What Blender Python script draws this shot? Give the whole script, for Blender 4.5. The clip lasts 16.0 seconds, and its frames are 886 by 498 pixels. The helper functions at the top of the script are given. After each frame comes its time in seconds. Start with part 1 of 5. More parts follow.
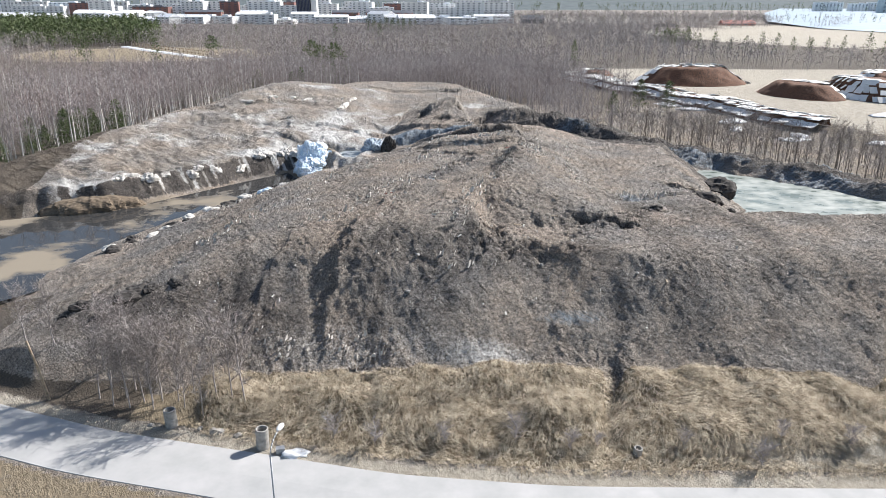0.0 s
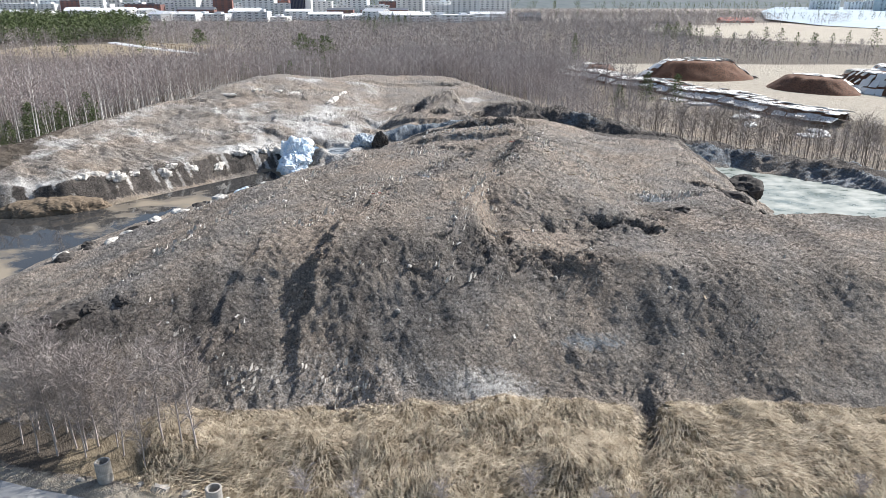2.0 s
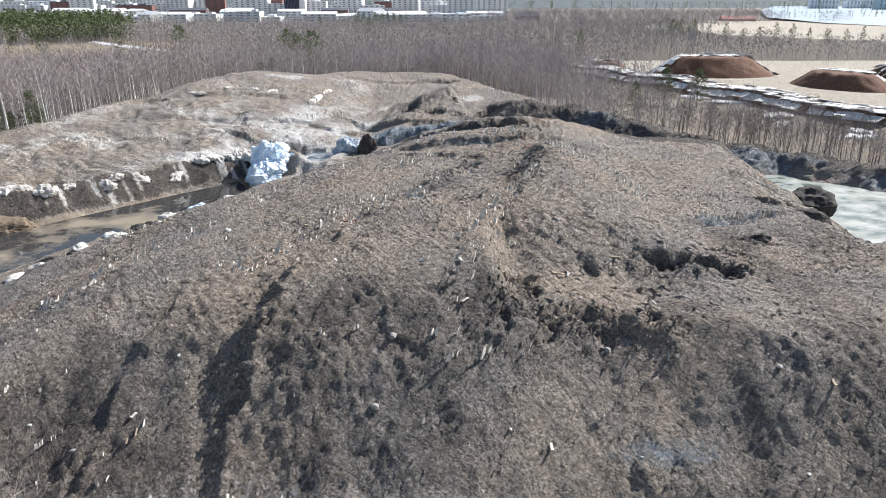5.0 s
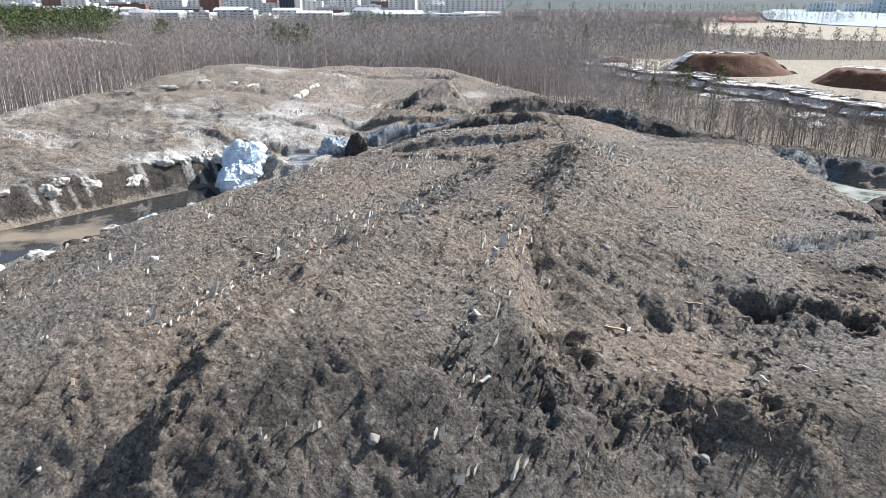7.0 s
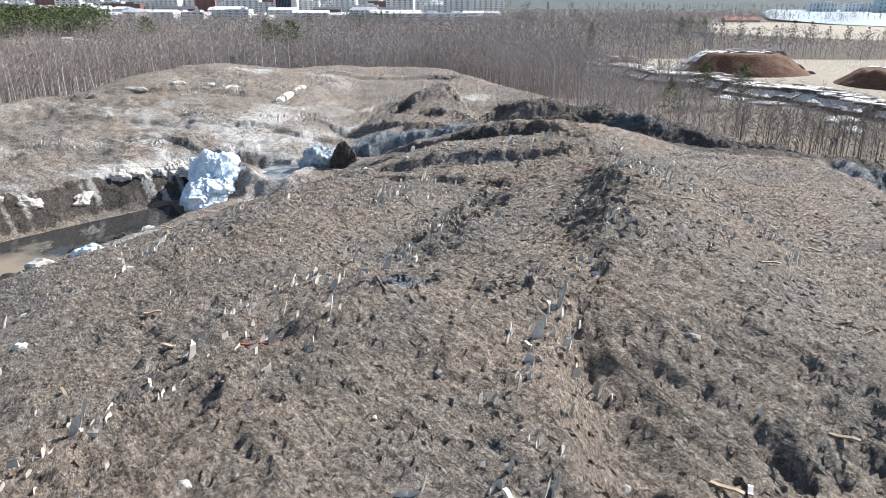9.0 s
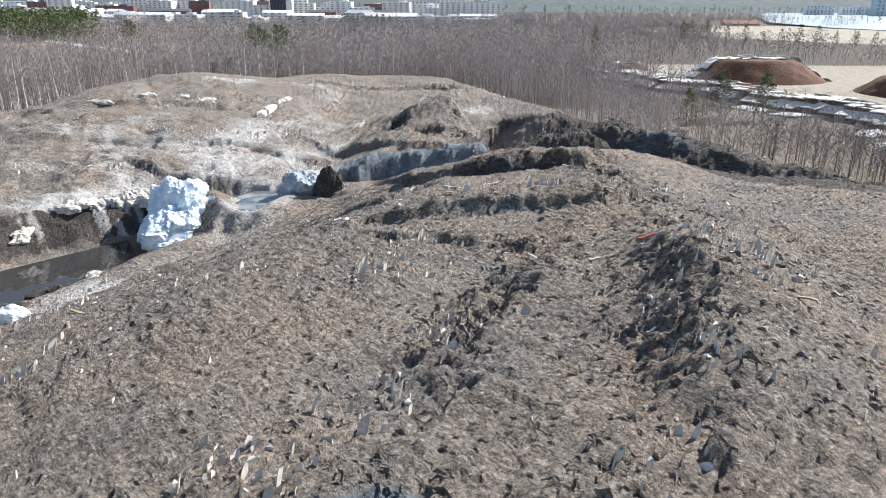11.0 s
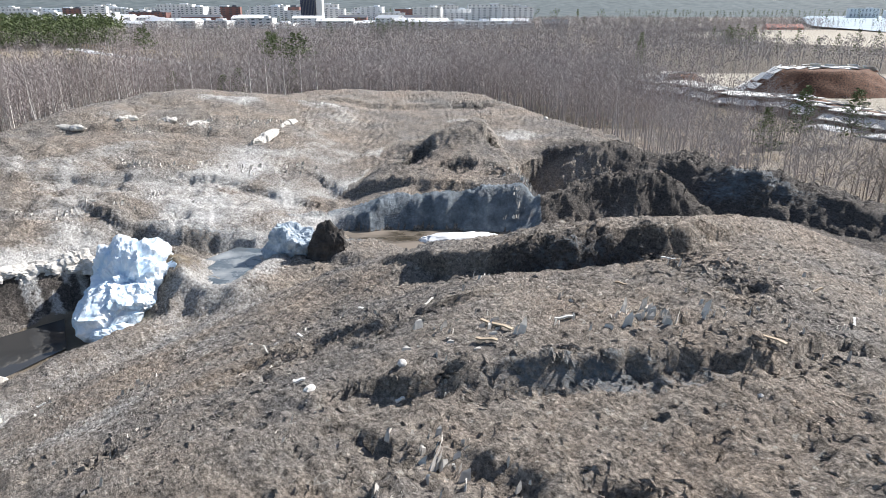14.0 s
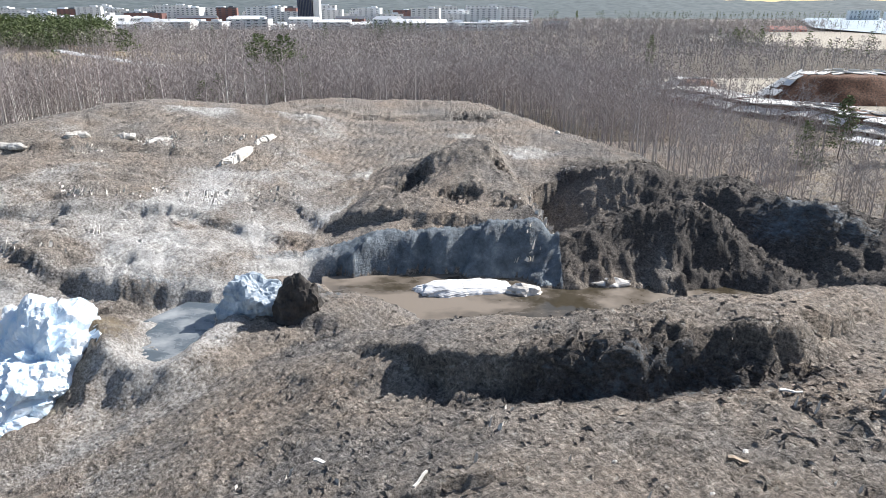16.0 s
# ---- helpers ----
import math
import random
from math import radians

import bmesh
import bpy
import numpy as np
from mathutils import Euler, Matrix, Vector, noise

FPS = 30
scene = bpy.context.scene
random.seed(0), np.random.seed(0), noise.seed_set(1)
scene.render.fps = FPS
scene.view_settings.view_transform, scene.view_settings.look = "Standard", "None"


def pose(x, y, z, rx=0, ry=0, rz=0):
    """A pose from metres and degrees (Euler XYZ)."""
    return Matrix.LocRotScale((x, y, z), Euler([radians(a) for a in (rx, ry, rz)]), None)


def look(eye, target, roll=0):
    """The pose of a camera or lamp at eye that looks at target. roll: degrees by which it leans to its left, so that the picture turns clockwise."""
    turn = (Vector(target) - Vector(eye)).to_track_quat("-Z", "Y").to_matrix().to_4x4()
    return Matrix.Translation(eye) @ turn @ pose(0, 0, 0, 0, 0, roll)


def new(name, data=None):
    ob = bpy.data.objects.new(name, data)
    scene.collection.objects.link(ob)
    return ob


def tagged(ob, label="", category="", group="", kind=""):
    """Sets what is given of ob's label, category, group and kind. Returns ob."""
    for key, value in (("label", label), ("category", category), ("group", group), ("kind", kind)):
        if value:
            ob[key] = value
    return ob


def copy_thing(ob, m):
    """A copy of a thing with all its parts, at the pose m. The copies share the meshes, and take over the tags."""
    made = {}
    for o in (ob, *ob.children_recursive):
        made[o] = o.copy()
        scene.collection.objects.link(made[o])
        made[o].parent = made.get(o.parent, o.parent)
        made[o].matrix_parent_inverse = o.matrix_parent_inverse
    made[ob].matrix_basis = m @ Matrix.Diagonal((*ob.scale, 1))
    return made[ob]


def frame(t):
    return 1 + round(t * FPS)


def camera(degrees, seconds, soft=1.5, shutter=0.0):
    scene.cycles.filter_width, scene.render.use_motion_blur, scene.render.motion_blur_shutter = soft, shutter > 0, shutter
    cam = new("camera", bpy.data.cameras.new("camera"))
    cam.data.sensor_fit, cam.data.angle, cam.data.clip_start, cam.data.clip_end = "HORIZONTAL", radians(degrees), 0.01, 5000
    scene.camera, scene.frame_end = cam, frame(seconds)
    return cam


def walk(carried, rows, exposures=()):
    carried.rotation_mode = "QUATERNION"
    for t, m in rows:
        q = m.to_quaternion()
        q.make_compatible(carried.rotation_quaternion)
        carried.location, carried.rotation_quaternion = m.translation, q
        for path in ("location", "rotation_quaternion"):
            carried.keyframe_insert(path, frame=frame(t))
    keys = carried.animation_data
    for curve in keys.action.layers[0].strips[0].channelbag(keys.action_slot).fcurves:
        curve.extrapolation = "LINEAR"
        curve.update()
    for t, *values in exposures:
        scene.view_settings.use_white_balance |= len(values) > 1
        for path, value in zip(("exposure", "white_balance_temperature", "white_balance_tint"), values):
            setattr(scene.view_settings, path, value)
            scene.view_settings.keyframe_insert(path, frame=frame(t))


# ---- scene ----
cam = camera(65.0, 16.0, soft=0.6)
PATH = [
    (0, (1.091, -1.84, 34.649), (1.067, 0.041, 33.97), 0.2),
    (0.5, (1.089, 0.674, 33.841), (1.069, 2.553, 33.156), 0.1),
    (1, (1.017, 3.291, 33.135), (0.999, 5.17, 32.451), 0.1),
    (1.5, (0.948, 6.04, 32.432), (0.933, 7.92, 31.749), 0.1),
    (2, (0.941, 8.954, 31.785), (0.928, 10.835, 31.104), 0.2),
    (2.5, (0.878, 11.986, 31.215), (0.868, 13.867, 30.536), 0.1),
    (3, (0.955, 15.106, 30.719), (0.945, 16.988, 30.04), 0.0),
    (3.5, (0.899, 18.334, 30.246), (0.89, 20.215, 29.568), 0.0),
    (4, (0.863, 21.795, 29.686), (0.854, 23.677, 29.008), 0.1),
    (4.2, (0.974, 23.095, 29.509), (0.963, 24.976, 28.83), 0.0),
    (6.3, (0.099, 37.896, 26.37), (0.105, 39.779, 25.698), 0.2),
    (6.5, (0.146, 39.375, 26.131), (0.151, 41.258, 25.457), 0.3),
    (7, (0.135, 43.027, 25.36), (0.141, 44.911, 24.688), 0.3),
    (7.5, (0.085, 46.592, 24.698), (0.093, 48.475, 24.025), 0.3),
    (8, (0.054, 50.06, 24.227), (0.063, 51.944, 23.555), 0.3),
    (8.5, (0.017, 53.286, 24.074), (0.027, 55.169, 23.401), 0.3),
    (9, (-0.025, 56.456, 24.049), (-0.014, 58.341, 23.378), 0.3),
    (9.2, (-0.04, 57.713, 24.13), (-0.029, 59.597, 23.457), 0.2),
    (11.3, (-0.339, 70.707, 24.223), (-0.317, 72.594, 23.561), 0.4),
    (11.5, (-0.291, 72.046, 24.224), (-0.272, 73.934, 23.563), 0.4),
    (12, (-0.325, 75.35, 24.195), (-0.305, 77.238, 23.536), 0.4),
    (12.5, (-0.328, 78.609, 24.228), (-0.309, 80.497, 23.569), 0.3),
    (13, (-0.37, 81.871, 24.3), (-0.361, 83.76, 23.642), 0.2),
    (13.5, (-0.439, 85.163, 24.382), (-0.457, 87.052, 23.726), 0.2),
    (14, (-0.434, 88.324, 24.357), (-0.496, 90.213, 23.704), 0.1),
    (14.5, (-0.483, 91.598, 24.349), (-0.559, 93.487, 23.697), 0.1),
    (15, (-0.572, 94.809, 24.328), (-0.648, 96.699, 23.676), 0.1),
    (15.5, (-0.802, 98.044, 24.297), (-0.874, 99.934, 23.646), 0.2),
    (16, (-0.928, 101.397, 24.216), (-0.985, 103.288, 23.566), 0.2),
]
walk(cam, [(t, look(eye, target, roll)) for t, eye, target, roll in PATH])

# ---- light ----
world = bpy.data.worlds.new("sky")
scene.world = world
world.use_nodes = True
wn = world.node_tree.nodes
sky = wn.new("ShaderNodeTexSky")
sky.sky_type, sky.sun_disc = "NISHITA", False
sky.sun_elevation, sky.sun_rotation = radians(38), radians(55)
world.node_tree.links.new(sky.outputs[0], wn["Background"].inputs[0])
wn["Background"].inputs[1].default_value = 0.085
sun = new("sun", bpy.data.lights.new("sun", "SUN"))
sun.data.energy, sun.data.angle, sun.data.color = 4.7, radians(0.53), (1.0, 0.97, 0.94)
sun.matrix_world = look((0, 0, 0), (-0.645, -0.452, -0.616))
scene.view_settings.exposure = 0.72


# ---- materials ----
def material(name, rough=0.9):
    m = bpy.data.materials.new(name)
    m.use_nodes = True
    m.node_tree.nodes["Principled BSDF"].inputs["Roughness"].default_value = rough
    return m, m.node_tree.nodes, m.node_tree.links, m.node_tree.nodes["Principled BSDF"]


def tex(nodes, links, scale, detail=4.0, rough=0.6, coord="Object", stretch=(1, 1, 1), turn=None):
    """A noise texture at `scale` features a metre; returns its value socket."""
    c = nodes.new("ShaderNodeTexCoord")
    mp = nodes.new("ShaderNodeMapping")
    if turn is not None:
        mp.vector_type = "TEXTURE"
        mp.inputs["Rotation"].default_value = (0, 0, radians(turn))
    mp.inputs["Scale"].default_value = stretch
    n = nodes.new("ShaderNodeTexNoise")
    n.inputs["Scale"].default_value, n.inputs["Detail"].default_value, n.inputs["Roughness"].default_value = scale, detail, rough
    links.new(c.outputs[coord], mp.inputs[0])
    links.new(mp.outputs[0], n.inputs["Vector"])
    return n.outputs[0]


def ramp(nodes, links, fac, stops):
    r = nodes.new("ShaderNodeValToRGB")
    while len(r.color_ramp.elements) < len(stops):
        r.color_ramp.elements.new(0.5)
    for e, (p, c) in zip(r.color_ramp.elements, stops):
        e.position = p
        e.color = (c, c, c, 1) if isinstance(c, (int, float)) else (*c, 1)
    links.new(fac, r.inputs[0])
    return r.outputs[0]


def mix(nodes, links, fac, a, b, blend="MIX"):
    n = nodes.new("ShaderNodeMix")
    n.data_type, n.blend_type = "RGBA", blend
    for sock, v in ((n.inputs[0], fac), (n.inputs[6], a), (n.inputs[7], b)):
        if isinstance(v, bpy.types.NodeSocket):
            links.new(v, sock)
        elif isinstance(v, (int, float)):
            sock.default_value = v if sock == n.inputs[0] else (v, v, v, 1)
        else:
            sock.default_value = (*v, 1)
    return n.outputs[2]


def calc(nodes, links, op, a, b=0.0, clamp=False):
    n = nodes.new("ShaderNodeMath")
    n.operation, n.use_clamp = op, clamp
    for sock, v in ((n.inputs[0], a), (n.inputs[1], b)):
        if isinstance(v, bpy.types.NodeSocket):
            links.new(v, sock)
        else:
            sock.default_value = v
    return n.outputs[0]


def bump(nodes, links, bsdf, height, strength, distance):
    n = nodes.new("ShaderNodeBump")
    n.inputs["Strength"].default_value, n.inputs["Distance"].default_value = strength, distance
    links.new(height, n.inputs["Height"])
    links.new(n.outputs[0], bsdf.inputs["Normal"])


def plain(name, dark, light, scale, rough=0.9, metal=0.0, relief=0.0, random_value=0.0):
    """A two-tone weathered material; random_value spreads its brightness from object to object."""
    m, n, l, b = material(name, rough)
    t = tex(n, l, scale)
    col = ramp(n, l, t, [(0.3, dark), (0.7, light)])
    if random_value:
        info = n.new("ShaderNodeObjectInfo")
        v = calc(n, l, "MULTIPLY_ADD", info.outputs["Random"], random_value)
        n[v.node.name].inputs[2].default_value = 1 - random_value / 2
        col = mix(n, l, 1.0, col, v, "MULTIPLY")
    l.new(col, b.inputs["Base Color"])
    b.inputs["Metallic"].default_value = metal
    if relief:
        bump(n, l, b, t, 0.6, relief)
    return m


def ground_material():
    """Dirt-crusted snow: the zone attributes say where bare ice, black (soil and painted shade), mud, dead grass, blue
    (ice and painted shade) and sand lie.
    """
    m, n, l, b = material("dirty_snow", 0.92)
    at, bt = n.new("ShaderNodeAttribute"), n.new("ShaderNodeAttribute")
    at.attribute_name, bt.attribute_name = "zone_a", "zone_b"
    sa, sb = n.new("ShaderNodeSeparateColor"), n.new("ShaderNodeSeparateColor")
    l.new(at.outputs["Color"], sa.inputs[0])
    l.new(bt.outputs["Color"], sb.inputs[0])
    big, mid, fine = tex(n, l, 0.12, 5), tex(n, l, 0.9, 6, 0.7), tex(n, l, 4.2, 7, 0.8)
    comb = tex(n, l, 3.0, 6, 0.76, stretch=(1.0, 2.8, 1.0), turn=35)
    col = ramp(n, l, mid, [(0.25, (0.20, 0.176, 0.155)), (0.5, (0.272, 0.241, 0.211)), (0.78, (0.338, 0.297, 0.254))])
    warm = ramp(n, l, big, [(0.36, (0.82, 0.85, 0.89)), (0.5, (1.0, 0.98, 0.95)), (0.64, (1.1, 1.02, 0.94))])
    col = mix(n, l, 1.0, col, warm, "MULTIPLY")
    grain = mix(n, l, 1.0, ramp(n, l, fine, [(0.36, 0.35), (0.47, 0.9), (0.56, 1.15), (0.66, 1.7)]), ramp(n, l, tex(n, l, 5.0, 5, 0.8, stretch=(1.0, 3.0, 1.0), turn=35), [(0.36, 0.5), (0.47, 0.95), (0.55, 1.1), (0.66, 1.5)]), "MULTIPLY")
    col = mix(n, l, 1.0, col, grain, "MULTIPLY")
    grit = ramp(n, l, tex(n, l, 8.0, 4, 0.8), [(0.35, 0.3), (0.47, 0.95), (0.56, 1.12), (0.66, 1.8)])
    col = mix(n, l, 0.8, col, grit, "MULTIPLY")
    speck = tex(n, l, 3.3, 3, 0.6)
    col = mix(n, l, ramp(n, l, speck, [(0.62, 0.0), (0.67, 0.75)]), col, (0.46, 0.43, 0.38))

    def zone(sock, col, paint, breakup, width=0.35):
        """Lays `paint` where the zone is strong, with an edge broken up by a noise."""
        s = calc(n, l, "ADD", sock, calc(n, l, "MULTIPLY", calc(n, l, "SUBTRACT", breakup, 0.5), 1.3))
        f = ramp(n, l, s, [(0.5 - width / 2, 0.0), (0.5 + width / 2, 1.0)])
        return mix(n, l, f, col, paint), f

    # black soil; the zones also lay it on slopes and scarps as shade
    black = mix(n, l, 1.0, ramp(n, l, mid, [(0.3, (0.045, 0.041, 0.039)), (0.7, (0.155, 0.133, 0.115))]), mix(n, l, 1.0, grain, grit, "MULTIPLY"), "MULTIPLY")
    mud = ramp(n, l, big, [(0.35, (0.20, 0.16, 0.115)), (0.65, (0.38, 0.32, 0.25))])
    straw = ramp(n, l, comb, [(0.25, (0.12, 0.09, 0.058)), (0.55, (0.28, 0.225, 0.15)), (0.8, (0.44, 0.37, 0.26))])
    ice = mix(n, l, 0.6, ramp(n, l, fine, [(0.3, (0.26, 0.25, 0.23)), (0.5, (0.54, 0.525, 0.50)), (0.72, (0.80, 0.79, 0.78))]), grit, "MULTIPLY")
    # blue ice; the zones also use it for bluish shade on steep faces
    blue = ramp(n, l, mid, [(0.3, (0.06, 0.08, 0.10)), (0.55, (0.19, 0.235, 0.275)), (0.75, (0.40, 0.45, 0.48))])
    sand = ramp(n, l, mid, [(0.3, (0.33, 0.29, 0.23)), (0.7, (0.49, 0.44, 0.36))])
    litter = ramp(n, l, fine, [(0.3, (0.05, 0.04, 0.03)), (0.7, (0.16, 0.13, 0.10))])
    col, _ = zone(sb.outputs[2], col, litter, mid)
    col, _ = zone(sa.outputs[2], col, mud, mid)
    col, _ = zone(at.outputs["Alpha"], col, straw, mid)
    col, _ = zone(sb.outputs[1], col, sand, mid)
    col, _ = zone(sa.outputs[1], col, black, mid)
    col, fb = zone(sb.outputs[0], col, blue, comb)
    col, fi = zone(sa.outputs[0], col, ice, fine, 0.5)
    l.new(col, b.inputs["Base Color"])
    l.new(ramp(n, l, calc(n, l, "MAXIMUM", fb, fi), [(0, 0.95), (1, 0.6)]), b.inputs["Roughness"])
    h = calc(n, l, "ADD", calc(n, l, "MULTIPLY", fine, 0.45), calc(n, l, "MULTIPLY", comb, 1.3))
    h = calc(n, l, "ADD", h, calc(n, l, "MULTIPLY", tex(n, l, 9.0, 5, 0.8), 0.22))
    bump(n, l, b, h, 1.0, 0.33)
    return m


GROUND = ground_material()
ASPHALT = plain("asphalt", (0.36, 0.36, 0.35), (0.46, 0.45, 0.44), 0.35, 0.85)
CONCRETE = plain("concrete", (0.25, 0.24, 0.22), (0.40, 0.38, 0.35), 2.5, 0.9, relief=0.02)
GALVANISED = plain("galvanised_steel", (0.30, 0.31, 0.32), (0.45, 0.46, 0.47), 3.0, 0.5, 0.6)
BARK = plain("birch_bark", (0.46, 0.43, 0.40), (0.86, 0.83, 0.79), 1.5, 0.9)
TWIG = plain("twigs", (0.29, 0.25, 0.24), (0.48, 0.42, 0.405), 0.3, 0.95)
GREYTWIG = plain("grey_twigs", (0.33, 0.295, 0.285), (0.54, 0.495, 0.475), 0.25, 0.95)
NEEDLE = plain("pine_needles", (0.055, 0.08, 0.03), (0.17, 0.21, 0.08), 0.35, 0.8)
SCRUBTWIG = plain("reddish_twigs", (0.28, 0.225, 0.21), (0.46, 0.38, 0.36), 0.3, 0.95)
DARKTWIG = plain("dark_twigs", (0.24, 0.21, 0.195), (0.42, 0.375, 0.35), 0.25, 0.95)
ALDER = plain("dark_alder_bark", (0.12, 0.10, 0.085), (0.27, 0.235, 0.205), 0.5, 0.95)
SNOW = plain("old_snow", (0.55, 0.56, 0.57), (0.80, 0.80, 0.80), 0.8, 0.7, relief=0.1)
CHIPS = plain("bark_pile", (0.04, 0.02, 0.013), (0.24, 0.115, 0.065), 2.2, 0.95, relief=0.15)
STRAW = plain("dead_grass", (0.22, 0.165, 0.105), (0.72, 0.62, 0.47), 1.1, 0.9)


def water_material(name, tone, silt, rough, lo=0.45, hi=0.62, scale=0.16):
    """Still water with flats of silt or rotten ice just under or above its face."""
    m, n, l, b = material(name, rough)
    t = tex(n, l, scale, 6, 0.6, stretch=(1.0, 1.3, 1))
    l.new(ramp(n, l, t, [(lo, tone), (hi, silt)]), b.inputs["Base Color"])
    l.new(ramp(n, l, t, [(lo, rough), (hi, 0.7)]), b.inputs["Roughness"])
    b.inputs["IOR"].default_value = 1.33
    bump(n, l, b, tex(n, l, 2.5, 3), 0.03, 0.01)
    return m


MUDWATER = water_material("muddy_water", (0.045, 0.045, 0.045), (0.27, 0.23, 0.175), 0.015, 0.49, 0.60, 0.075)
TROUGHWATER = water_material("trough_water", (0.06, 0.05, 0.034), (0.22, 0.185, 0.15), 0.04, 0.44, 0.6)
ICEWATER = water_material("pond_ice", (0.15, 0.18, 0.155), (0.41, 0.43, 0.40), 0.18, 0.36, 0.66, 0.3)
POOLWATER = water_material("pool_water", (0.10, 0.12, 0.135), (0.34, 0.36, 0.37), 0.12, 0.45, 0.68, 0.3)
RIVER = water_material("river", (0.27, 0.35, 0.43), (0.46, 0.53, 0.58), 0.5, 0.3, 0.8, 0.02)


# ---- land form ----
def hashed(ix, iy, seed):
    v = np.sin(ix * 127.1 + iy * 311.7 + seed * 74.7) * 43758.5453
    return v - np.floor(v)


def vnoise(x, y, seed):
    ix, iy = np.floor(x), np.floor(y)
    fx, fy = x - ix, y - iy
    fx, fy = fx * fx * (3 - 2 * fx), fy * fy * (3 - 2 * fy)
    a, b = hashed(ix, iy, seed), hashed(ix + 1, iy, seed)
    c, d = hashed(ix, iy + 1, seed), hashed(ix + 1, iy + 1, seed)
    return 2 * (a + (b - a) * fx + (c - a) * fy + (a - b - c + d) * fx * fy) - 1


def fbm(x, y, size, octaves, seed, gain=0.5):
    out, amp, tot = 0, 1.0, 0.0
    for k in range(octaves):
        ca, sa = math.cos(0.6 * k), math.sin(0.6 * k)
        out = out + amp * vnoise((x * ca - y * sa) / size, (x * sa + y * ca) / size, seed + k)
        tot, amp, size = tot + amp, amp * gain, size * 0.5
    return out / tot


def smin(a, b, k):
    h = np.clip(0.5 + 0.5 * (b - a) / k, 0, 1)
    return b + (a - b) * h - k * h * (1 - h)


def smax(a, b, k):
    return -smin(-a, -b, k)


def step(a, b, v):
    t = np.clip((v - a) / (b - a), 0, 1)
    return t * t * (3 - 2 * t)


def along(x, y, pts):
    """Distance to the line through pts (x, y, value), the value at its nearest place, and the signed distance (left of it: plus)."""
    best = np.full(np.shape(x), 1e9)
    val, side = np.zeros(np.shape(x)), np.zeros(np.shape(x))
    for (x0, y0, z0), (x1, y1, z1) in zip(pts, pts[1:]):
        dx, dy = x1 - x0, y1 - y0
        u = np.clip(((x - x0) * dx + (y - y0) * dy) / (dx * dx + dy * dy), 0, 1)
        px, py = x - x0 - u * dx, y - y0 - u * dy
        d = np.hypot(px, py)
        m = d < best
        best = np.where(m, d, best)
        val = np.where(m, z0 + u * (z1 - z0), val)
        side = np.where(m, np.sign(dx * py - dy * px), side)
    return best, val, best * side


def blob(x, y, cx, cy, rx, ry, turn=0.0):
    """1 in the middle of an ellipse, 0 at its rim."""
    c, s = math.cos(radians(turn)), math.sin(radians(turn))
    u, v = ((x - cx) * c + (y - cy) * s) / rx, (-(x - cx) * s + (y - cy) * c) / ry
    return np.clip(1 - np.sqrt(u * u + v * v), 0, 1)


ROAD_EDGE = [(-140, 106, 0), (-70, 65, 0), (-39.5, 51.8, 0), (-27.4, 47.9, 0), (-12.8, 44.8, 0), (-3.1, 42.7, 0), (9.8, 41.5, 0), (27, 41.6, 0), (60, 42, 0), (160, 46, 0)]
BANK = [(-110, 92, 0), (-72, 107.5, 0), (-58.7, 112.5, 0), (-51, 119.5, 0), (-38, 136, 0), (-30, 143, 0), (-14, 157, 0)]
TRACK = [(-120, 66, 11), (-66, 88, 9), (-56, 100, 7.5), (-45.5, 114, 6), (-37.5, 127, 4), (-31, 137, 2.2)]
TROUGH = [(-8, 153.5, 4.2), (2, 153.3, 4.0), (12, 154.8, 3.0), (22, 155, 1.6), (32, 153, 1.5), (45, 143, 1.5)]
SPINE = [(-9, 72.5, 12.1), (-2, 80, 13.9), (3, 82, 14.0), (8, 87, 14.3), (10.2, 94, 15.0), (11, 101, 14.2), (11, 107, 13.5), (10.5, 112, 13.4), (11.6, 118, 12.0), (11.2, 125.5, 12.9)]
BACK_RIDGE = [(12.5, 128, 12.6), (8, 127, 12.7), (3.5, 127.2, 12.0), (-1, 129.8, 10.2)]
TOE = [(-45, 82, 2.0), (-39, 96, 2.4), (-33, 112, 2.6), (-28, 126, 2.4), (-25, 134, 2.2)]
DARK_1 = [(7.5, 160, 5.2), (13, 162, 7.2), (18.5, 162.5, 8.3), (23, 160, 5.4), (28, 157, 3.6)]
DARK_2 = [(13, 181, 6.6), (18, 176.5, 8.0), (24.5, 172, 7.8), (31, 164.5, 7.6), (36, 159, 7.2), (43, 151, 6.0), (50, 145.5, 5.0), (58, 142, 4.4), (67, 132.5, 4.2), (79, 119.5, 4.2), (110, 96, 4)]
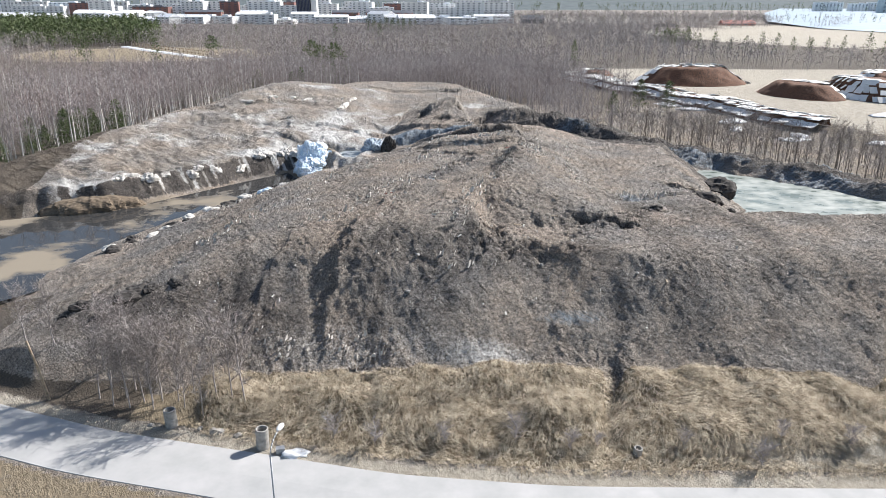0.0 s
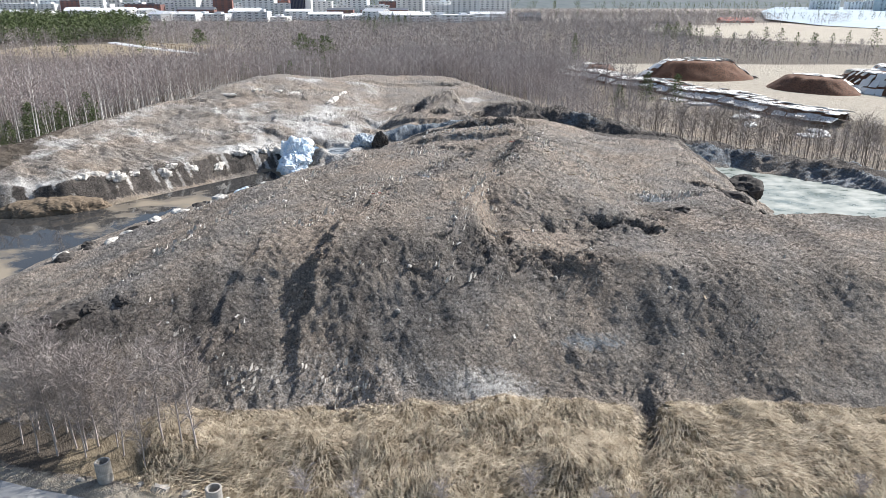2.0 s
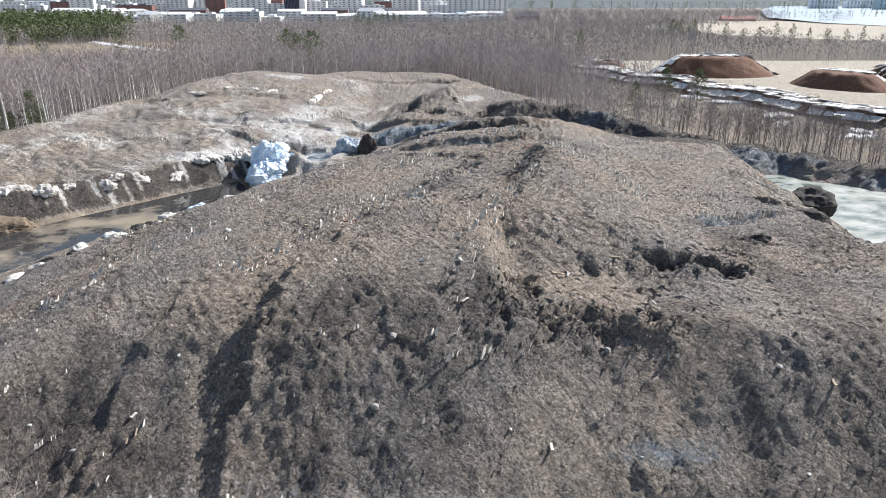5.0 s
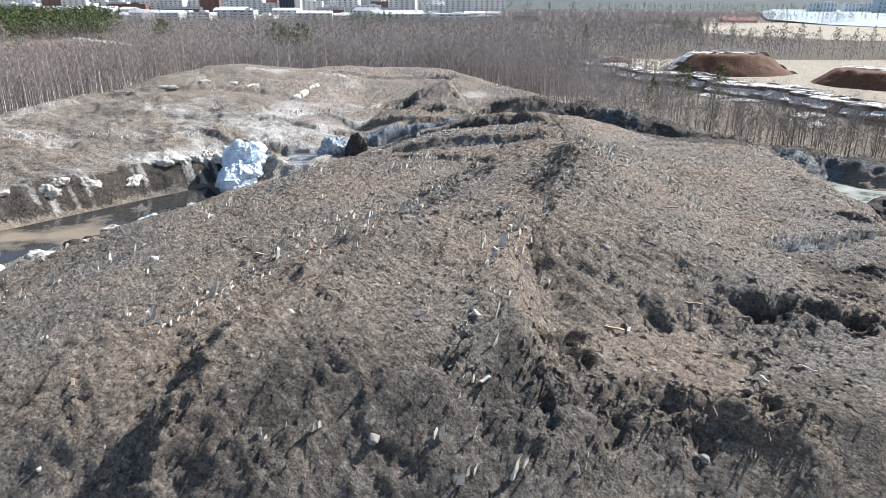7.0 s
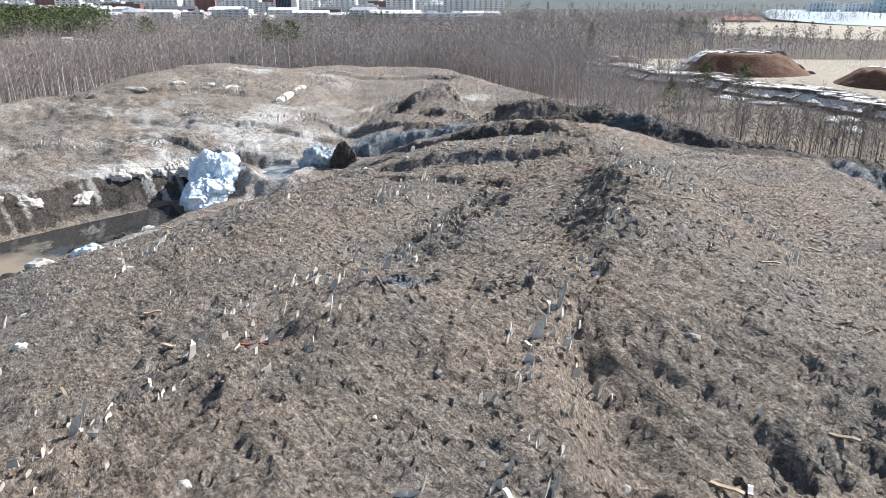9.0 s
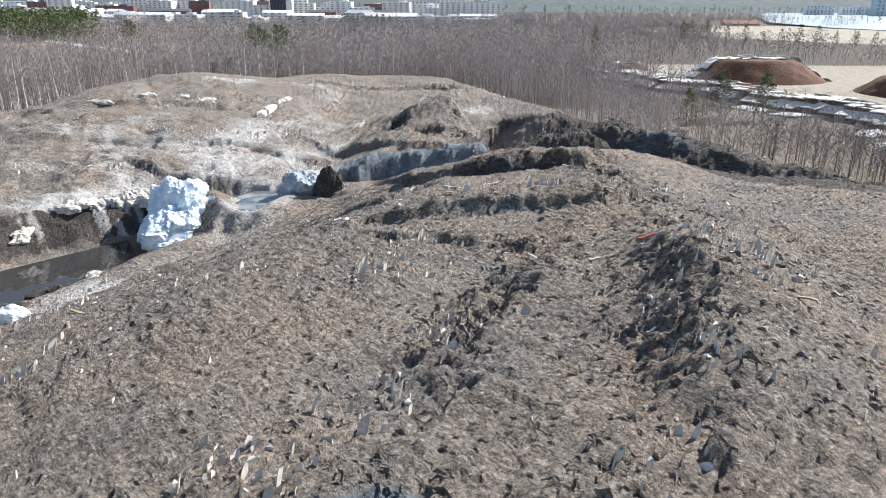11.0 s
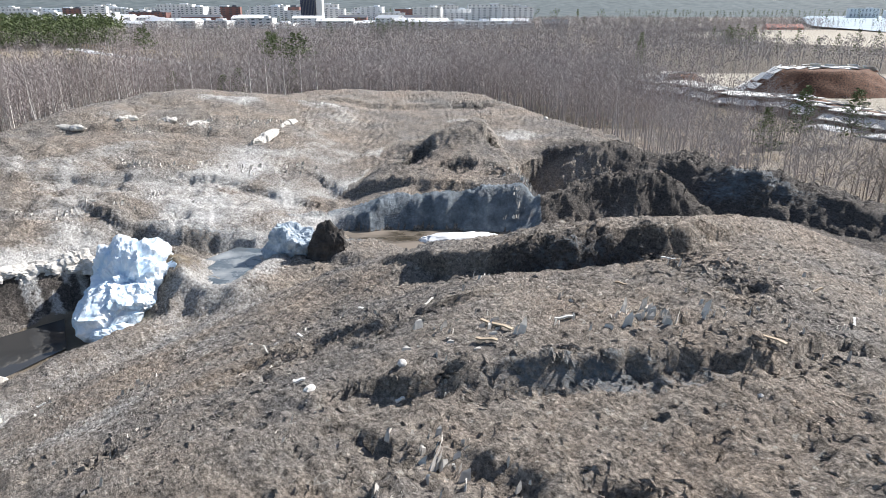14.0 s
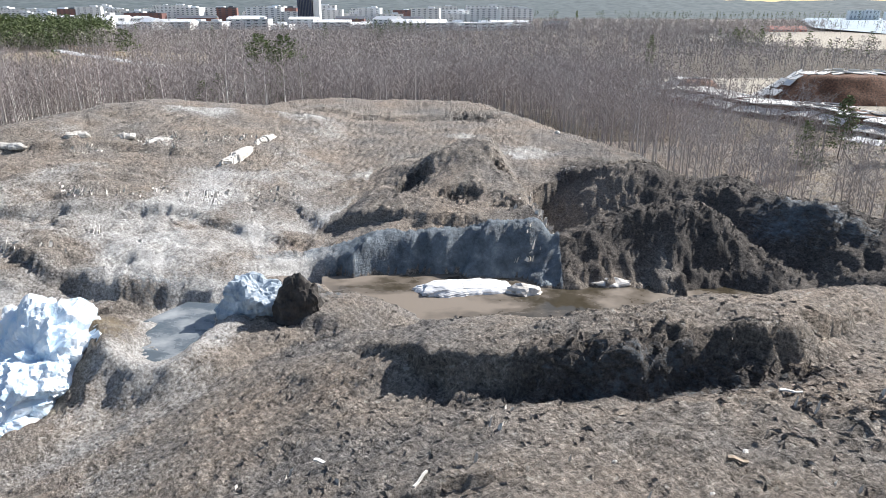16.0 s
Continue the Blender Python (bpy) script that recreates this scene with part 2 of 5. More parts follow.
# steep little scarps: the ground falls away on the left of each line; (line, drop, how far the drop reaches, width of the step)
SCARPS = [
    ([(7.6, 86, 0), (8.8, 90, 0), (9.6, 94, 0), (10.6, 97.5, 0), (11, 100, 0)], 1.0, 4.0, 2.6),
    ([(0, 89, 0), (1.9, 94, 0), (3.6, 98, 0), (4.8, 100.5, 0)], 0.6, 3.0, 0.9),
    ([(-11.4, 64, 0), (-11, 68, 0), (-9.3, 70.9, 0)], 1.1, 4.0, 0.9),
    ([(-19.2, 60.5, 0), (-18.4, 63.5, 0), (-17.6, 66, 0)], 0.7, 3.0, 0.9),
    ([(-8.2, 96, 0), (-7.2, 97.8, 0), (-6.4, 99.3, 0), (-4.6, 101.5, 0)], 1.6, 2.6, 0.7),
    ([(-23.6, 117, 0), (-22.2, 119.3, 0), (-21, 121.5, 0)], 1.7, 2.2, 0.6),
    ([(-20.6, 105, 0), (-19, 107.6, 0)], 1.0, 2.0, 0.8),
    ([(11, 111.2, 0), (8, 110.5, 0), (6, 110.4, 0), (3, 110, 0), (1.2, 109.8, 0), (-0.6, 109.5, 0)], 1.0, 3.5, 0.8),
    ([(2.6, 103.6, 0), (0.5, 105, 0), (-1.8, 106, 0)], 0.7, 2.5, 0.8),
    ([(-3, 117, 0), (-4.5, 116.6, 0), (-6.8, 117.5, 0), (-8.4, 116.1, 0)], 0.9, 2.0, 0.8),
    ([(13, 127.5, 0), (11, 126, 0), (8, 125, 0), (5.5, 124.6, 0), (3, 124.8, 0), (1, 126, 0), (-0.6, 127.6, 0)], 2.0, 2.8, 0.7),
    ([(18.5, 91, 0), (21, 87.5, 0)], 0.5, 2.0, 0.8),
    ([(30, 91.5, 0), (24, 90, 0), (21.5, 88.5, 0)], 0.9, 2.5, 0.8),
]
# churned strips of clods: (line, half width, height)
CHURNED = [([(7, 88, 0), (8, 92, 0), (9.6, 97, 0)], 2.2, 0.3), ([(-1, 90.5, 0), (1.5, 96, 0), (4, 99.5, 0)], 1.5, 0.38), ([(12, 125, 0), (0, 125.6, 0)], 1.5, 0.4), ([(10, 110, 0), (-1, 109, 0)], 0.9, 0.3), ([(4.2, 66.5, 0), (6.3, 71.8, 0)], 1.0, 0.3), ([(7, 67.5, 0), (14.5, 67, 0)], 1.3, 0.3), ([(15.5, 75, 0), (22, 75, 0)], 1.5, 0.35), ([(-12, 64, 0), (-10, 70, 0)], 1.2, 0.3), ([(-8.6, 116, 0), (-3, 117, 0)], 0.9, 0.3), ([(11.5, 115, 0), (12, 121, 0)], 1.8, 0.3)]
POOL_SCARPS = [
    ([(-9.5, 151.5, 0), (-15, 152.6, 0), (-21, 151.6, 0), (-27, 150.4, 0), (-33, 152, 0)], 1.7, 4.0, 0.8),
    ([(-11, 145, 0), (-13.5, 146.8, 0), (-16.5, 147.8, 0)], 0.5, 2.0, 0.7),
    ([(-4, 162.5, 0), (-9, 164.5, 0), (-15, 168, 0)], 1.2, 4.0, 0.8),
    ([(-20, 163, 0), (-27, 165, 0), (-36, 163, 0), (-48, 159, 0)], 1.0, 4.0, 1.0),
    ([(0, 209, 0), (-8, 208, 0), (-26, 209, 0)], 0.9, 4.0, 0.8),
    ([(-36, 180, 0), (-45, 179, 0), (-54, 174, 0)], 0.8, 3.0, 0.8),
]
# collapsed hollows: x, y, half length, half width, turn, depth
HOLLOWS = [
    (6.2, 71.6, 1.4, 0.6, -60, 0.9), (4.3, 67.2, 1.2, 0.5, 80, 0.9), (7.4, 67.6, 1.5, 0.8, 20, 0.7), (10.6, 67.4, 1.6, 0.7, 0, 0.5), (14.3, 67.0, 1.4, 0.6, 0, 0.5), (11.0, 74.4, 1.0, 0.7, 0, 0.9), (14.4, 71.8, 1.0, 0.6, -20, 0.9), (16.6, 75.2, 1.8, 0.6, -10, 1.1),
    (20.2, 74.9, 2.4, 0.8, -12, 1.3), (22.8, 78.5, 1.2, 0.5, -30, 0.9), (26.4, 82.5, 1.2, 0.5, -40, 0.8), (2.4, 81.4, 0.8, 0.5, 10, 0.9), (-1.6, 81.5, 1.1, 0.6, 0, 0.5), (1.0, 68.3, 0.5, 0.4, 0, 0.7),
    (16.6, 56.4, 2.2, 0.6, 75, 0.4), (15.5, 53.0, 1.8, 0.5, 65, 1.1), (-7.5, 56.5, 2.6, 0.9, 80, 0.3), (34.0, 96.0, 2.0, 1.0, -15, 1.5), (37.5, 97.5, 1.6, 1.0, -15, 1.2),
    (3.9, 103.6, 0.7, 0.5, 0, 0.8), (-12.4, 107.9, 0.8, 0.5, 40, 0.6), (-14.0, 121.5, 1.2, 0.6, 40, 1.0), (3.2, 172.4, 1.1, 1.3, 0, 2.2), (-6.5, 172.5, 1.6, 3.2, -20, 2.0),
    (-1.5, 166.5, 1.8, 1.1, 0, 1.2), (3.2, 163.5, 1.4, 0.8, 0, 0.9), (-13.0, 147.0, 1.3, 1.8, 0, 0.7), (-9.5, 140.5, 1.1, 0.9, 0, 0.8), (-27, 218, 3.5, 1.6, 0, 1.0), (0, 209, 3.0, 1.6, 0, 1.0), (-57, 166, 2.5, 1.6, 0, 1.0),
]


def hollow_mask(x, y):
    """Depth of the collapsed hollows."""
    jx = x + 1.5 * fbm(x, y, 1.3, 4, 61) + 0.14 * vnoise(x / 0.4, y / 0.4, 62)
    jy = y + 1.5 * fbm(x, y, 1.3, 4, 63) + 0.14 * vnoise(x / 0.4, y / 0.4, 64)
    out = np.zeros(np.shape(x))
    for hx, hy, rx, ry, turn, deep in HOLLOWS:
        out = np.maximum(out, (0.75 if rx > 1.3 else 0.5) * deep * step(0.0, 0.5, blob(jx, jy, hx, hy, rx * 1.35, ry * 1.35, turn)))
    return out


def land(x, y):
    """Height of the ground, with some distances that the zones need."""
    wx = x + 1.3 * fbm(x, y, 11, 3, 3) + 0.25 * fbm(x, y, 1.6, 2, 4)
    wy = y + 1.3 * fbm(x, y, 11, 3, 17) + 0.25 * fbm(x, y, 1.6, 2, 18)
    _, _, off = along(x, y, ROAD_EDGE)
    base = 0.25 * fbm(x, y, 14, 3, 5) * step(2, 8, off) + 2.6 * step(150, 215, y) * step(0, 60, off)
    base = np.where(y > 600, 2.6 * np.clip(1.6 - y / 1000, 0, 1) - 2.0 * step(800, 1200, y), base)
    # grassy berm along the road, cut by a gully
    berm = 2.0 * step(2.2, 8.0, off + 1.3 * fbm(x, y, 6, 2, 31)) * step(-26, -19, x) * (0.82 + 0.55 * fbm(x, y, 5, 3, 8))
    berm = berm * (1 - step(55.5, 58.5, wy)) * (1 - 0.9 * np.exp(-((x - 15.0 - 0.25 * (y - 50)) / 0.8) ** 2))
    z = base + berm
    # main mound
    front = 3.1 + 0.75 * (wy - 57.4)
    left = smin(11.4 + 0.13 * (wx + 14), 3.0 + 0.36 * (wx + 41 - 0.56 * np.maximum(0, wy - 92)), 1.6)
    right = smax(13.4 - 0.36 * (wx - 13), 9.9 - 0.025 * np.maximum(0, wy - 72), 1.0)
    back = 11.3 - 0.62 * (wy - 130.8 - 0.5 * np.clip(wx - 14, 0, 8) + 0.55 * np.maximum(0, wx - 26)) + 1.2 * step(6, 11, wx)
    shelf = smax(10.2 + 0 * wy, 10.4 + 0.5 * (wy - 74.5), 0.6) + 8 * (1 - step(0.5, 5.5, wx))
    mound = smin(smin(front, left, 1.8), smin(right, smin(back, 13.3 - 0.07 * np.maximum(0, wy - 112), 0.8), 1.2), 1.4)
    d, v, _ = along(wx, wy, SPINE)
    mound = smax(mound, smin(v - 0.36 * np.maximum(0, d - 1.2) - 0.6 * np.maximum(0, d - 7), front + 0.8, 1.0), 1.0)
    d, v, _ = along(wx, wy, BACK_RIDGE)
    mound = smax(smin(smin(mound, 11 - 0.5 * (wx - 62), 2), shelf, 0.7), v - 0.5 * np.maximum(0, d - 1.0), 0.8)
    mound = np.minimum(mound, 1.0 * (off - 2.2))
    sx, sy = wx + 0.8 * fbm(x, y, 1.9, 3, 71) + 0.12 * vnoise(x / 0.5, y / 0.5, 72), wy + 0.8 * fbm(x, y, 1.9, 3, 73) + 0.12 * vnoise(x / 0.5, y / 0.5, 74)
    for pts, drop, reach, wide in SCARPS:
        _, _, s = along(sx, sy, pts)
        ends = step(0, 2.5, np.minimum(np.hypot(x - pts[0][0], y - pts[0][1]), np.hypot(x - pts[-1][0], y - pts[-1][1])) + 0.8 * (np.abs(s) < 1e8))
        mound = mound - np.where(np.abs(s) < 60, drop * ends * step(-0.2, wide, s) * np.exp(-np.maximum(0, s) / reach), 0)
    z = smax(z, mound, 0.6)
    d, v, _ = along(wx, wy, TOE)
    z = smax(z, v - 0.33 * np.maximum(0, d - 2.5), 0.6)
    # the pond's basin
    wx, wy = wx + 2.2 * fbm(x, y, 8, 4, 101), wy + 2.2 * fbm(x, y, 8, 4, 102)
    shore = smax(smax(0.62 * (49 + 0.083 * (wy - 105) - wx), 0.34 * (105 - wy), 1.0), 0.6 * (0.79 * (wx - 58.9) + 0.61 * (wy - 138.2)), 1.0)
    z = smin(z, 1.6 + np.where(y > 80, shore, 30), 0.6)
    wx, wy = wx - 2.2 * fbm(x, y, 8, 4, 101), wy - 2.2 * fbm(x, y, 8, 4, 102)
    # the snow field behind: a bowl that rises to the left and to the back
    bowl = 4.4 + (0.10 + 0.085 * step(148, 168, wy)) * np.maximum(0, -16 - wx) + 0.115 * np.maximum(0, wy - 166)
    bowl = smin(bowl, 10.2 + 3.6 * blob(x, y, -48, 189, 20, 17) ** 0.9 + 0.5 * np.sin(wy * 0.35), 1.5)
    bowl = bowl + 1.0 * fbm(x, y, 16, 3, 91)
    _, _, bd = along(wx, wy, BANK)
    face = 0.5 + np.where(bd < 2.2, 1.6 * bd, 3.5 + 0.18 * (bd - 2.2)) + 0.9 * fbm(x, y, 4.5, 3, 95) + 0.9 * (0.35 - np.abs(fbm(x, y, 2.0, 3, 96)))
    rim = smin(10.6 - 0.55 * (wy - 220 + 14 * (1 - step(-42, -18, wx))), 3 + 0.42 * (0.974 * (wx + 82) - 0.225 * (wy - 150)), 2)
    rim = smin(rim, 10.4 - 0.5 * (0.92 * (wx - 7) + 0.39 * (wy - 206)), 2)
    z = smax(z, np.where(y > 95, smin(smin(face, bowl, 1.2), rim, 1.5), -5), 0.6)
    # knoll with the ice wall in its front
    wall = 2.0 + 2.4 * (wy - 157.2 + 1.1 * np.sin(wx * 0.55) + 0.5 * np.sin(wx * 1.7) + 1.6 * fbm(x, y, 3.2, 3, 98))
    knoll = smin(smin(wall, 6.0 + 0.30 * (wy - 158), 0.4), 11.4 - 0.46 * np.hypot((wx - 1.2) * 0.9, np.where(wy < 178, 0.55, 1.0) * (wy - 178)), 1.2) + 0.9 * fbm(x, y, 5, 3, 97)
    knoll = smin(knoll, smin(3.0 + 1.5 * (7.5 - wx), 3.2 + 0.9 * (wx + 14.5), 0.5), 0.5)
    z = smax(z, np.where(y > 140, knoll, -5), 0.4)
    # trough with meltwater
    d, v, _ = along(wx, wy, TROUGH)
    z = smin(z, 1.9 + np.where(wy < 154, 0.75, 1.8) * np.maximum(0, d - v), 0.5)
    # muddy track with the puddles
    d, v, ts = along(wx, wy, TRACK)
    z = smin(z, 0.26 + 0.5 * (1 - step(84, 100, wy)) + np.where(ts > 0, 1.3, 0.42) * np.maximum(0, d - v) + 0.22 * fbm(x, y, 5, 4, 77), 0.5)
    # small meltwater pool behind the ice block, with lumps round it
    pool = np.hypot((wx + 20.5) * 1.2, (wy - 144.5) * 0.55)
    fill = 3.9 + 1.3 * fbm(x, y, 4, 3, 66) - 0.55 * np.maximum(0, np.hypot((wx + 19) * 0.9, (wy - 146.5) * 0.8) - 6.5)
    z = smax(z, np.where((y > 130) & (y < 165), fill, -5), 0.6)
    for pts, drop, reach, wide in POOL_SCARPS:
        _, _, s = along(sx, sy, pts)
        near = np.minimum(np.hypot(x - pts[0][0], y - pts[0][1]), np.hypot(x - pts[-1][0], y - pts[-1][1]))
        z = z - np.where(np.abs(s) < 40, drop * step(0, 2, near) * step(-0.2, wide, s) * np.exp(-np.maximum(0, s) / reach), 0)
    z = smin(z, 2.7 + 0.9 * np.maximum(0, pool - 2.2), 0.4)
    z = smax(z, np.where((y > 138) & (y < 156), 4.2 - 0.6 * np.maximum(0, np.hypot((wx + 9.5) * 0.9, wy - 147) - 2.5), -5), 0.5)
    # dark heaps
    rough = 1.3 * fbm(x, y, 4.5, 6, 41, 0.6) + 0.35 * (0.5 - np.abs(fbm(x, y, 1.1, 4, 42)) * 2)
    for pts, slope, w in ((DARK_1, 0.78, 0.8), (DARK_2, 0.68, 2.0)):
        d, v, _ = along(wx, wy, pts)
        z = smax(z, np.where(y > 90, v + rough - slope * np.maximum(0, d - w), -5), 0.5)
    z = z + 1.3 * blob(x, y, -25.2, 142.2, 3.4, 4.6) + 0.5 * blob(x, y, -22.5, 139.5, 2.5, 2.0)
    hole = hollow_mask(x, y)
    z = z - hole * (1 + 0.3 * vnoise(x / 0.45, y / 0.45, 65))
    for pts, half, tall in CHURNED:
        d, _, _ = along(wx, wy, pts)
        z = z + tall * (1 - step(half * 0.5, half * 1.3, d)) * (0.75 * (1 - 2 * np.abs(vnoise(x / 0.55, y / 0.36, 43))) + 0.5 * vnoise(x / 0.9, y / 0.6, 44))
    # relief of the melting crust: long windrows, clods and a spiky skin
    crust = step(3, 10, off) * (1 - step(228, 250, y)) * (1 - step(85, 110, np.abs(x)))
    dry = step(0.15, 0.9, z - 0.45) * crust
    u, v = 0.82 * x + 0.57 * y, -0.57 * x + 0.82 * y
    rows = fbm(0.86 * x - 0.5 * y + 0.5 * fbm(x, y, 3, 2, 19), (0.5 * x + 0.86 * y) * 0.3, 1.9, 3, 23)
    ridge = (1 - np.abs(rows)) ** 2.2
    phase = u / 0.85 + 1.5 * fbm(u, v * 0.4, 1.5, 3, 29)
    shell = phase - np.floor(phase)
    shell = np.minimum(1 - shell, 4 * shell) * step(-0.35, 0.3, fbm(u, v * 0.5, 1.8, 2, 33))
    smooth = 0.55 + 0.45 * step(-0.3, 0.15, fbm(x, y, 6, 3, 39))
    z = z + dry * (0.40 * fbm(x, y, 8, 3, 11) + smooth * (0.24 * (ridge - 0.6) + 0.24 * (shell - 0.4)))
    clods = 1.3 * step(0.0, 0.5, fbm(x, y, 13, 3, 35)) + 0.5
    knob = vnoise(u / 0.4, v / 0.8, 37)
    z = z + dry * smooth * clods * 0.07 * np.sign(knob) * np.abs(knob) ** 1.5 + dry * (0.06 + 0.15 * smooth) * (hashed(np.round(x * 97), np.round(y * 89), 7) - 0.5)
    return z, off, bd, berm - mound, knoll


def zones(x, y, z, off, bd, grassy, knoll):
    """How strongly each kind of surface shows; black and blue also carry painted shade."""
    far = (y > 236) | (np.abs(x) > 100)
    # dark soil of both heaps; the tone also carries the shade on DARK_2
    d_dark = np.minimum(along(x, y, DARK_1)[0], along(x, y, DARK_2)[0] - 1)
    black = np.clip(1.0 - d_dark / 7.0, 0, 0.68) * (y > 90)
    black = np.maximum(black, 0.66 * step(0, 1, bd) * (1 - step(1.6, 3.0, bd)) * (y < 160) * (x < -26))
    track, tw, _ = along(x, y, TRACK)
    mud = np.where(track < tw + 1.5, 0.95, 0.0) * (z < 1.6)
    bowl = blob(x, y, -18, 172, 38, 30) ** 0.5
    ice = np.clip(0.02 + 0.42 * bowl, 0, 0.46) * (bd > 1.0) * (knoll < z - 0.6) * (y > 118) * (x < 12) * (y < 226)
    ice = np.maximum(ice, (0.10 + 0.32 * step(0, 2, bd) * (1 - step(2, 9, bd))) * (bd > 0) * (y < 165) * (x > -72) * (x < -8) * (y > 108))
    patch = fbm(x, y, 7, 4, 51)
    ice = np.clip(ice + 0.95 * patch * (ice > 0.05), 0, 0.85)
    ice = np.maximum(ice, (0.36 + 0.6 * patch) * step(-34, -28, x) * (1 - step(-18, -10, x)) * step(104, 114, y) * (1 - step(138, 142, y)) * (bd < -4))
    cut = step(-0.2, 0.4, bd) * (1 - step(1.7, 2.6, bd)) * (x > -66) * (x < -27) * (y < 150)
    drip = step(0.16, 0.4, fbm(0.68 * x + 0.73 * y, 0.25 * (y - x), 1.1, 3, 83))
    ice = np.where(cut > 0.3, 0.75 * drip, ice)
    black = np.where(cut > 0.3, 0.85 * (1 - drip), black)
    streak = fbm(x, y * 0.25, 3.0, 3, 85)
    # dark soil streaks, deepened to put the front slope's shade into the colour
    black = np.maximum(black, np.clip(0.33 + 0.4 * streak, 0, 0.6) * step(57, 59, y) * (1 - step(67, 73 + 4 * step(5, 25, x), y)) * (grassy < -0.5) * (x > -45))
    ice = np.maximum(ice, 0.62 * blob(x, y, 4.5, 56.6, 5, 1.8) ** 0.4 * (grassy < 0.2))
    ice = np.maximum(ice, 0.36 * blob(x, y, -8, 57, 12, 3.5) ** 0.3)
    pool = np.hypot((x + 20.5) * 1.1, (y - 145) * 0.6)
    ice = np.maximum(ice, 0.6 * (1 - step(4, 7, pool)))
    black = np.clip(black + 0.35 * patch * (black > 0.1), 0, 1)
    # extends these soil and shade streaks over the right slope
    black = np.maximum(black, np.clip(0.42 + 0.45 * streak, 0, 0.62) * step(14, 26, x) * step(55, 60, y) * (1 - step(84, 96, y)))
    # darkens the collapsed hollows, more where they are deep
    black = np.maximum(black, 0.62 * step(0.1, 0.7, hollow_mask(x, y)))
    black = np.maximum(black, 0.7 * blob(x, y, -31, 61, 13, 4) ** 0.4)
    behind = y - 135 + 0.55 * np.maximum(0, x - 26)
    # darkens the dip between the mound and the far bank
    black = np.maximum(black, (0.72 + 0.3 * patch) * step(0.5, 3, behind) * step(15, 18, x) * (x < 50) * (along(x, y, DARK_2)[2] < 2))
    # churned soil; its black also paints in the shade of the spine's west flank
    for pts, half, tall in CHURNED:
        black = np.maximum(black, 0.27 * (1 - step(half * 0.4, half * 1.4, along(x, y, pts)[0])))
    # blue of the ice wall, with its bluish shade in the same colour
    blue = 0.95 * (y > 155) * (y < 160.5) * (x > -15) * (x < 7.5) * (z > 2.6)
    # blue ice along DARK_2, with the bank's bluish shade put into the colour
    d_bank = along(x, y, DARK_2)[0]
    blue = np.maximum(blue, (0.24 + 0.2 * step(46, 54, x) + 0.6 * patch) * step(1.0, 2.5, d_bank) * (1 - step(5.0, 8.0, d_bank)) * (y > 100) * (x > 22))
    # blue and dark band along the scarp beyond the pool
    blue = np.maximum(blue, 0.5 * blob(x, y, -22, 151.4, 12, 2.2) ** 0.3)
    black = np.maximum(black, 0.5 * blob(x, y, -22, 151.4, 12, 1.6) ** 0.3)
    # shade on the back ridge's scarp, put into the blue and black tones
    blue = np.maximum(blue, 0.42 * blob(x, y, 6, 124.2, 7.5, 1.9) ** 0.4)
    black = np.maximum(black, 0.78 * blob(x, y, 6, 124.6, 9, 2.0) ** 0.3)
    for sx, sy, rx, ry, k in ((4.5, 109.3, 6.0, 1.0, 0.55), (-1.6, 81.5, 1.5, 0.9, 0.8), (13, 60.5, 4, 1.0, 0.6), (26, 89.5, 4, 1.0, 0.6), (-16, 158, 4, 2.5, 0.7), (-12, 150, 4, 3, 0.5)):
        blue = np.maximum(blue, k * blob(x, y, sx, sy, rx, ry) ** 0.4)
    grass = np.where((off > 2.0) & (grassy > -0.2) & (y < 60) & (x > -27), 0.85, 0.0)
    grass = np.maximum(grass, np.where(off < -6.0, 0.75, 0.0))
    heap = blob(x, y, -25.2, 142.2, 2.9, 4.2) ** 0.4
    grass = np.maximum(grass, 0.7 * heap)
    ice = ice * (1 - heap)
    litter = np.where((far | (y > 222) | (x < -70)) & (off > 3), 0.8, 0.0) * (y < 1100)
    litter = np.maximum(litter, np.where((off > 1.5) & (y < 75) & (x <= -26) & (grassy > -1.0), 0.8, 0.0))
    grass = np.maximum(grass, np.where((x > 34) & (y > 110) & (y < 262) & (d_dark > 3.5) & (along(x, y, DARK_2)[2] > 0), 0.42, 0.0))
    open_land = np.zeros(x.shape)
    for px, py, rx, ry in ((480, 700, 290, 270), (-180, 425, 75, 55), (60, 800, 120, 26)):
        open_land = np.maximum(open_land, np.where(np.hypot((x - px) / rx, (y - py) / ry) < 1, 1.0, 0.0))
    litter, grass = litter * (1 - open_land), np.maximum(grass, open_land * 0.9)
    sand = np.where((x > 58 + 0.1 * (345 - y)) & (x > 96 - (y - 212) * 0.6) & (x < 330) & (y > 172) & (y < 345), 0.95, 0.0)
    litter = litter * (sand < 0.5)
    sand = np.maximum(sand, np.where(np.hypot((x - 480) / 290, (y - 700) / 270) < 1, 0.9, 0.0))
    sand = np.maximum(sand, 0.75 * (1 - step(0.2, 2.0, np.abs(off - 0.6))))
    sand = np.maximum(sand, 0.6 * blob(x, y, -26, 136.8, 2.4, 1.6) ** 0.4)
    sand = np.maximum(sand, 0.8 * blob(x, y, 30, 45.5, 12, 2.4) ** 0.4)
    return (ice, black, mud, grass), (blue, sand, litter, 0 * x)


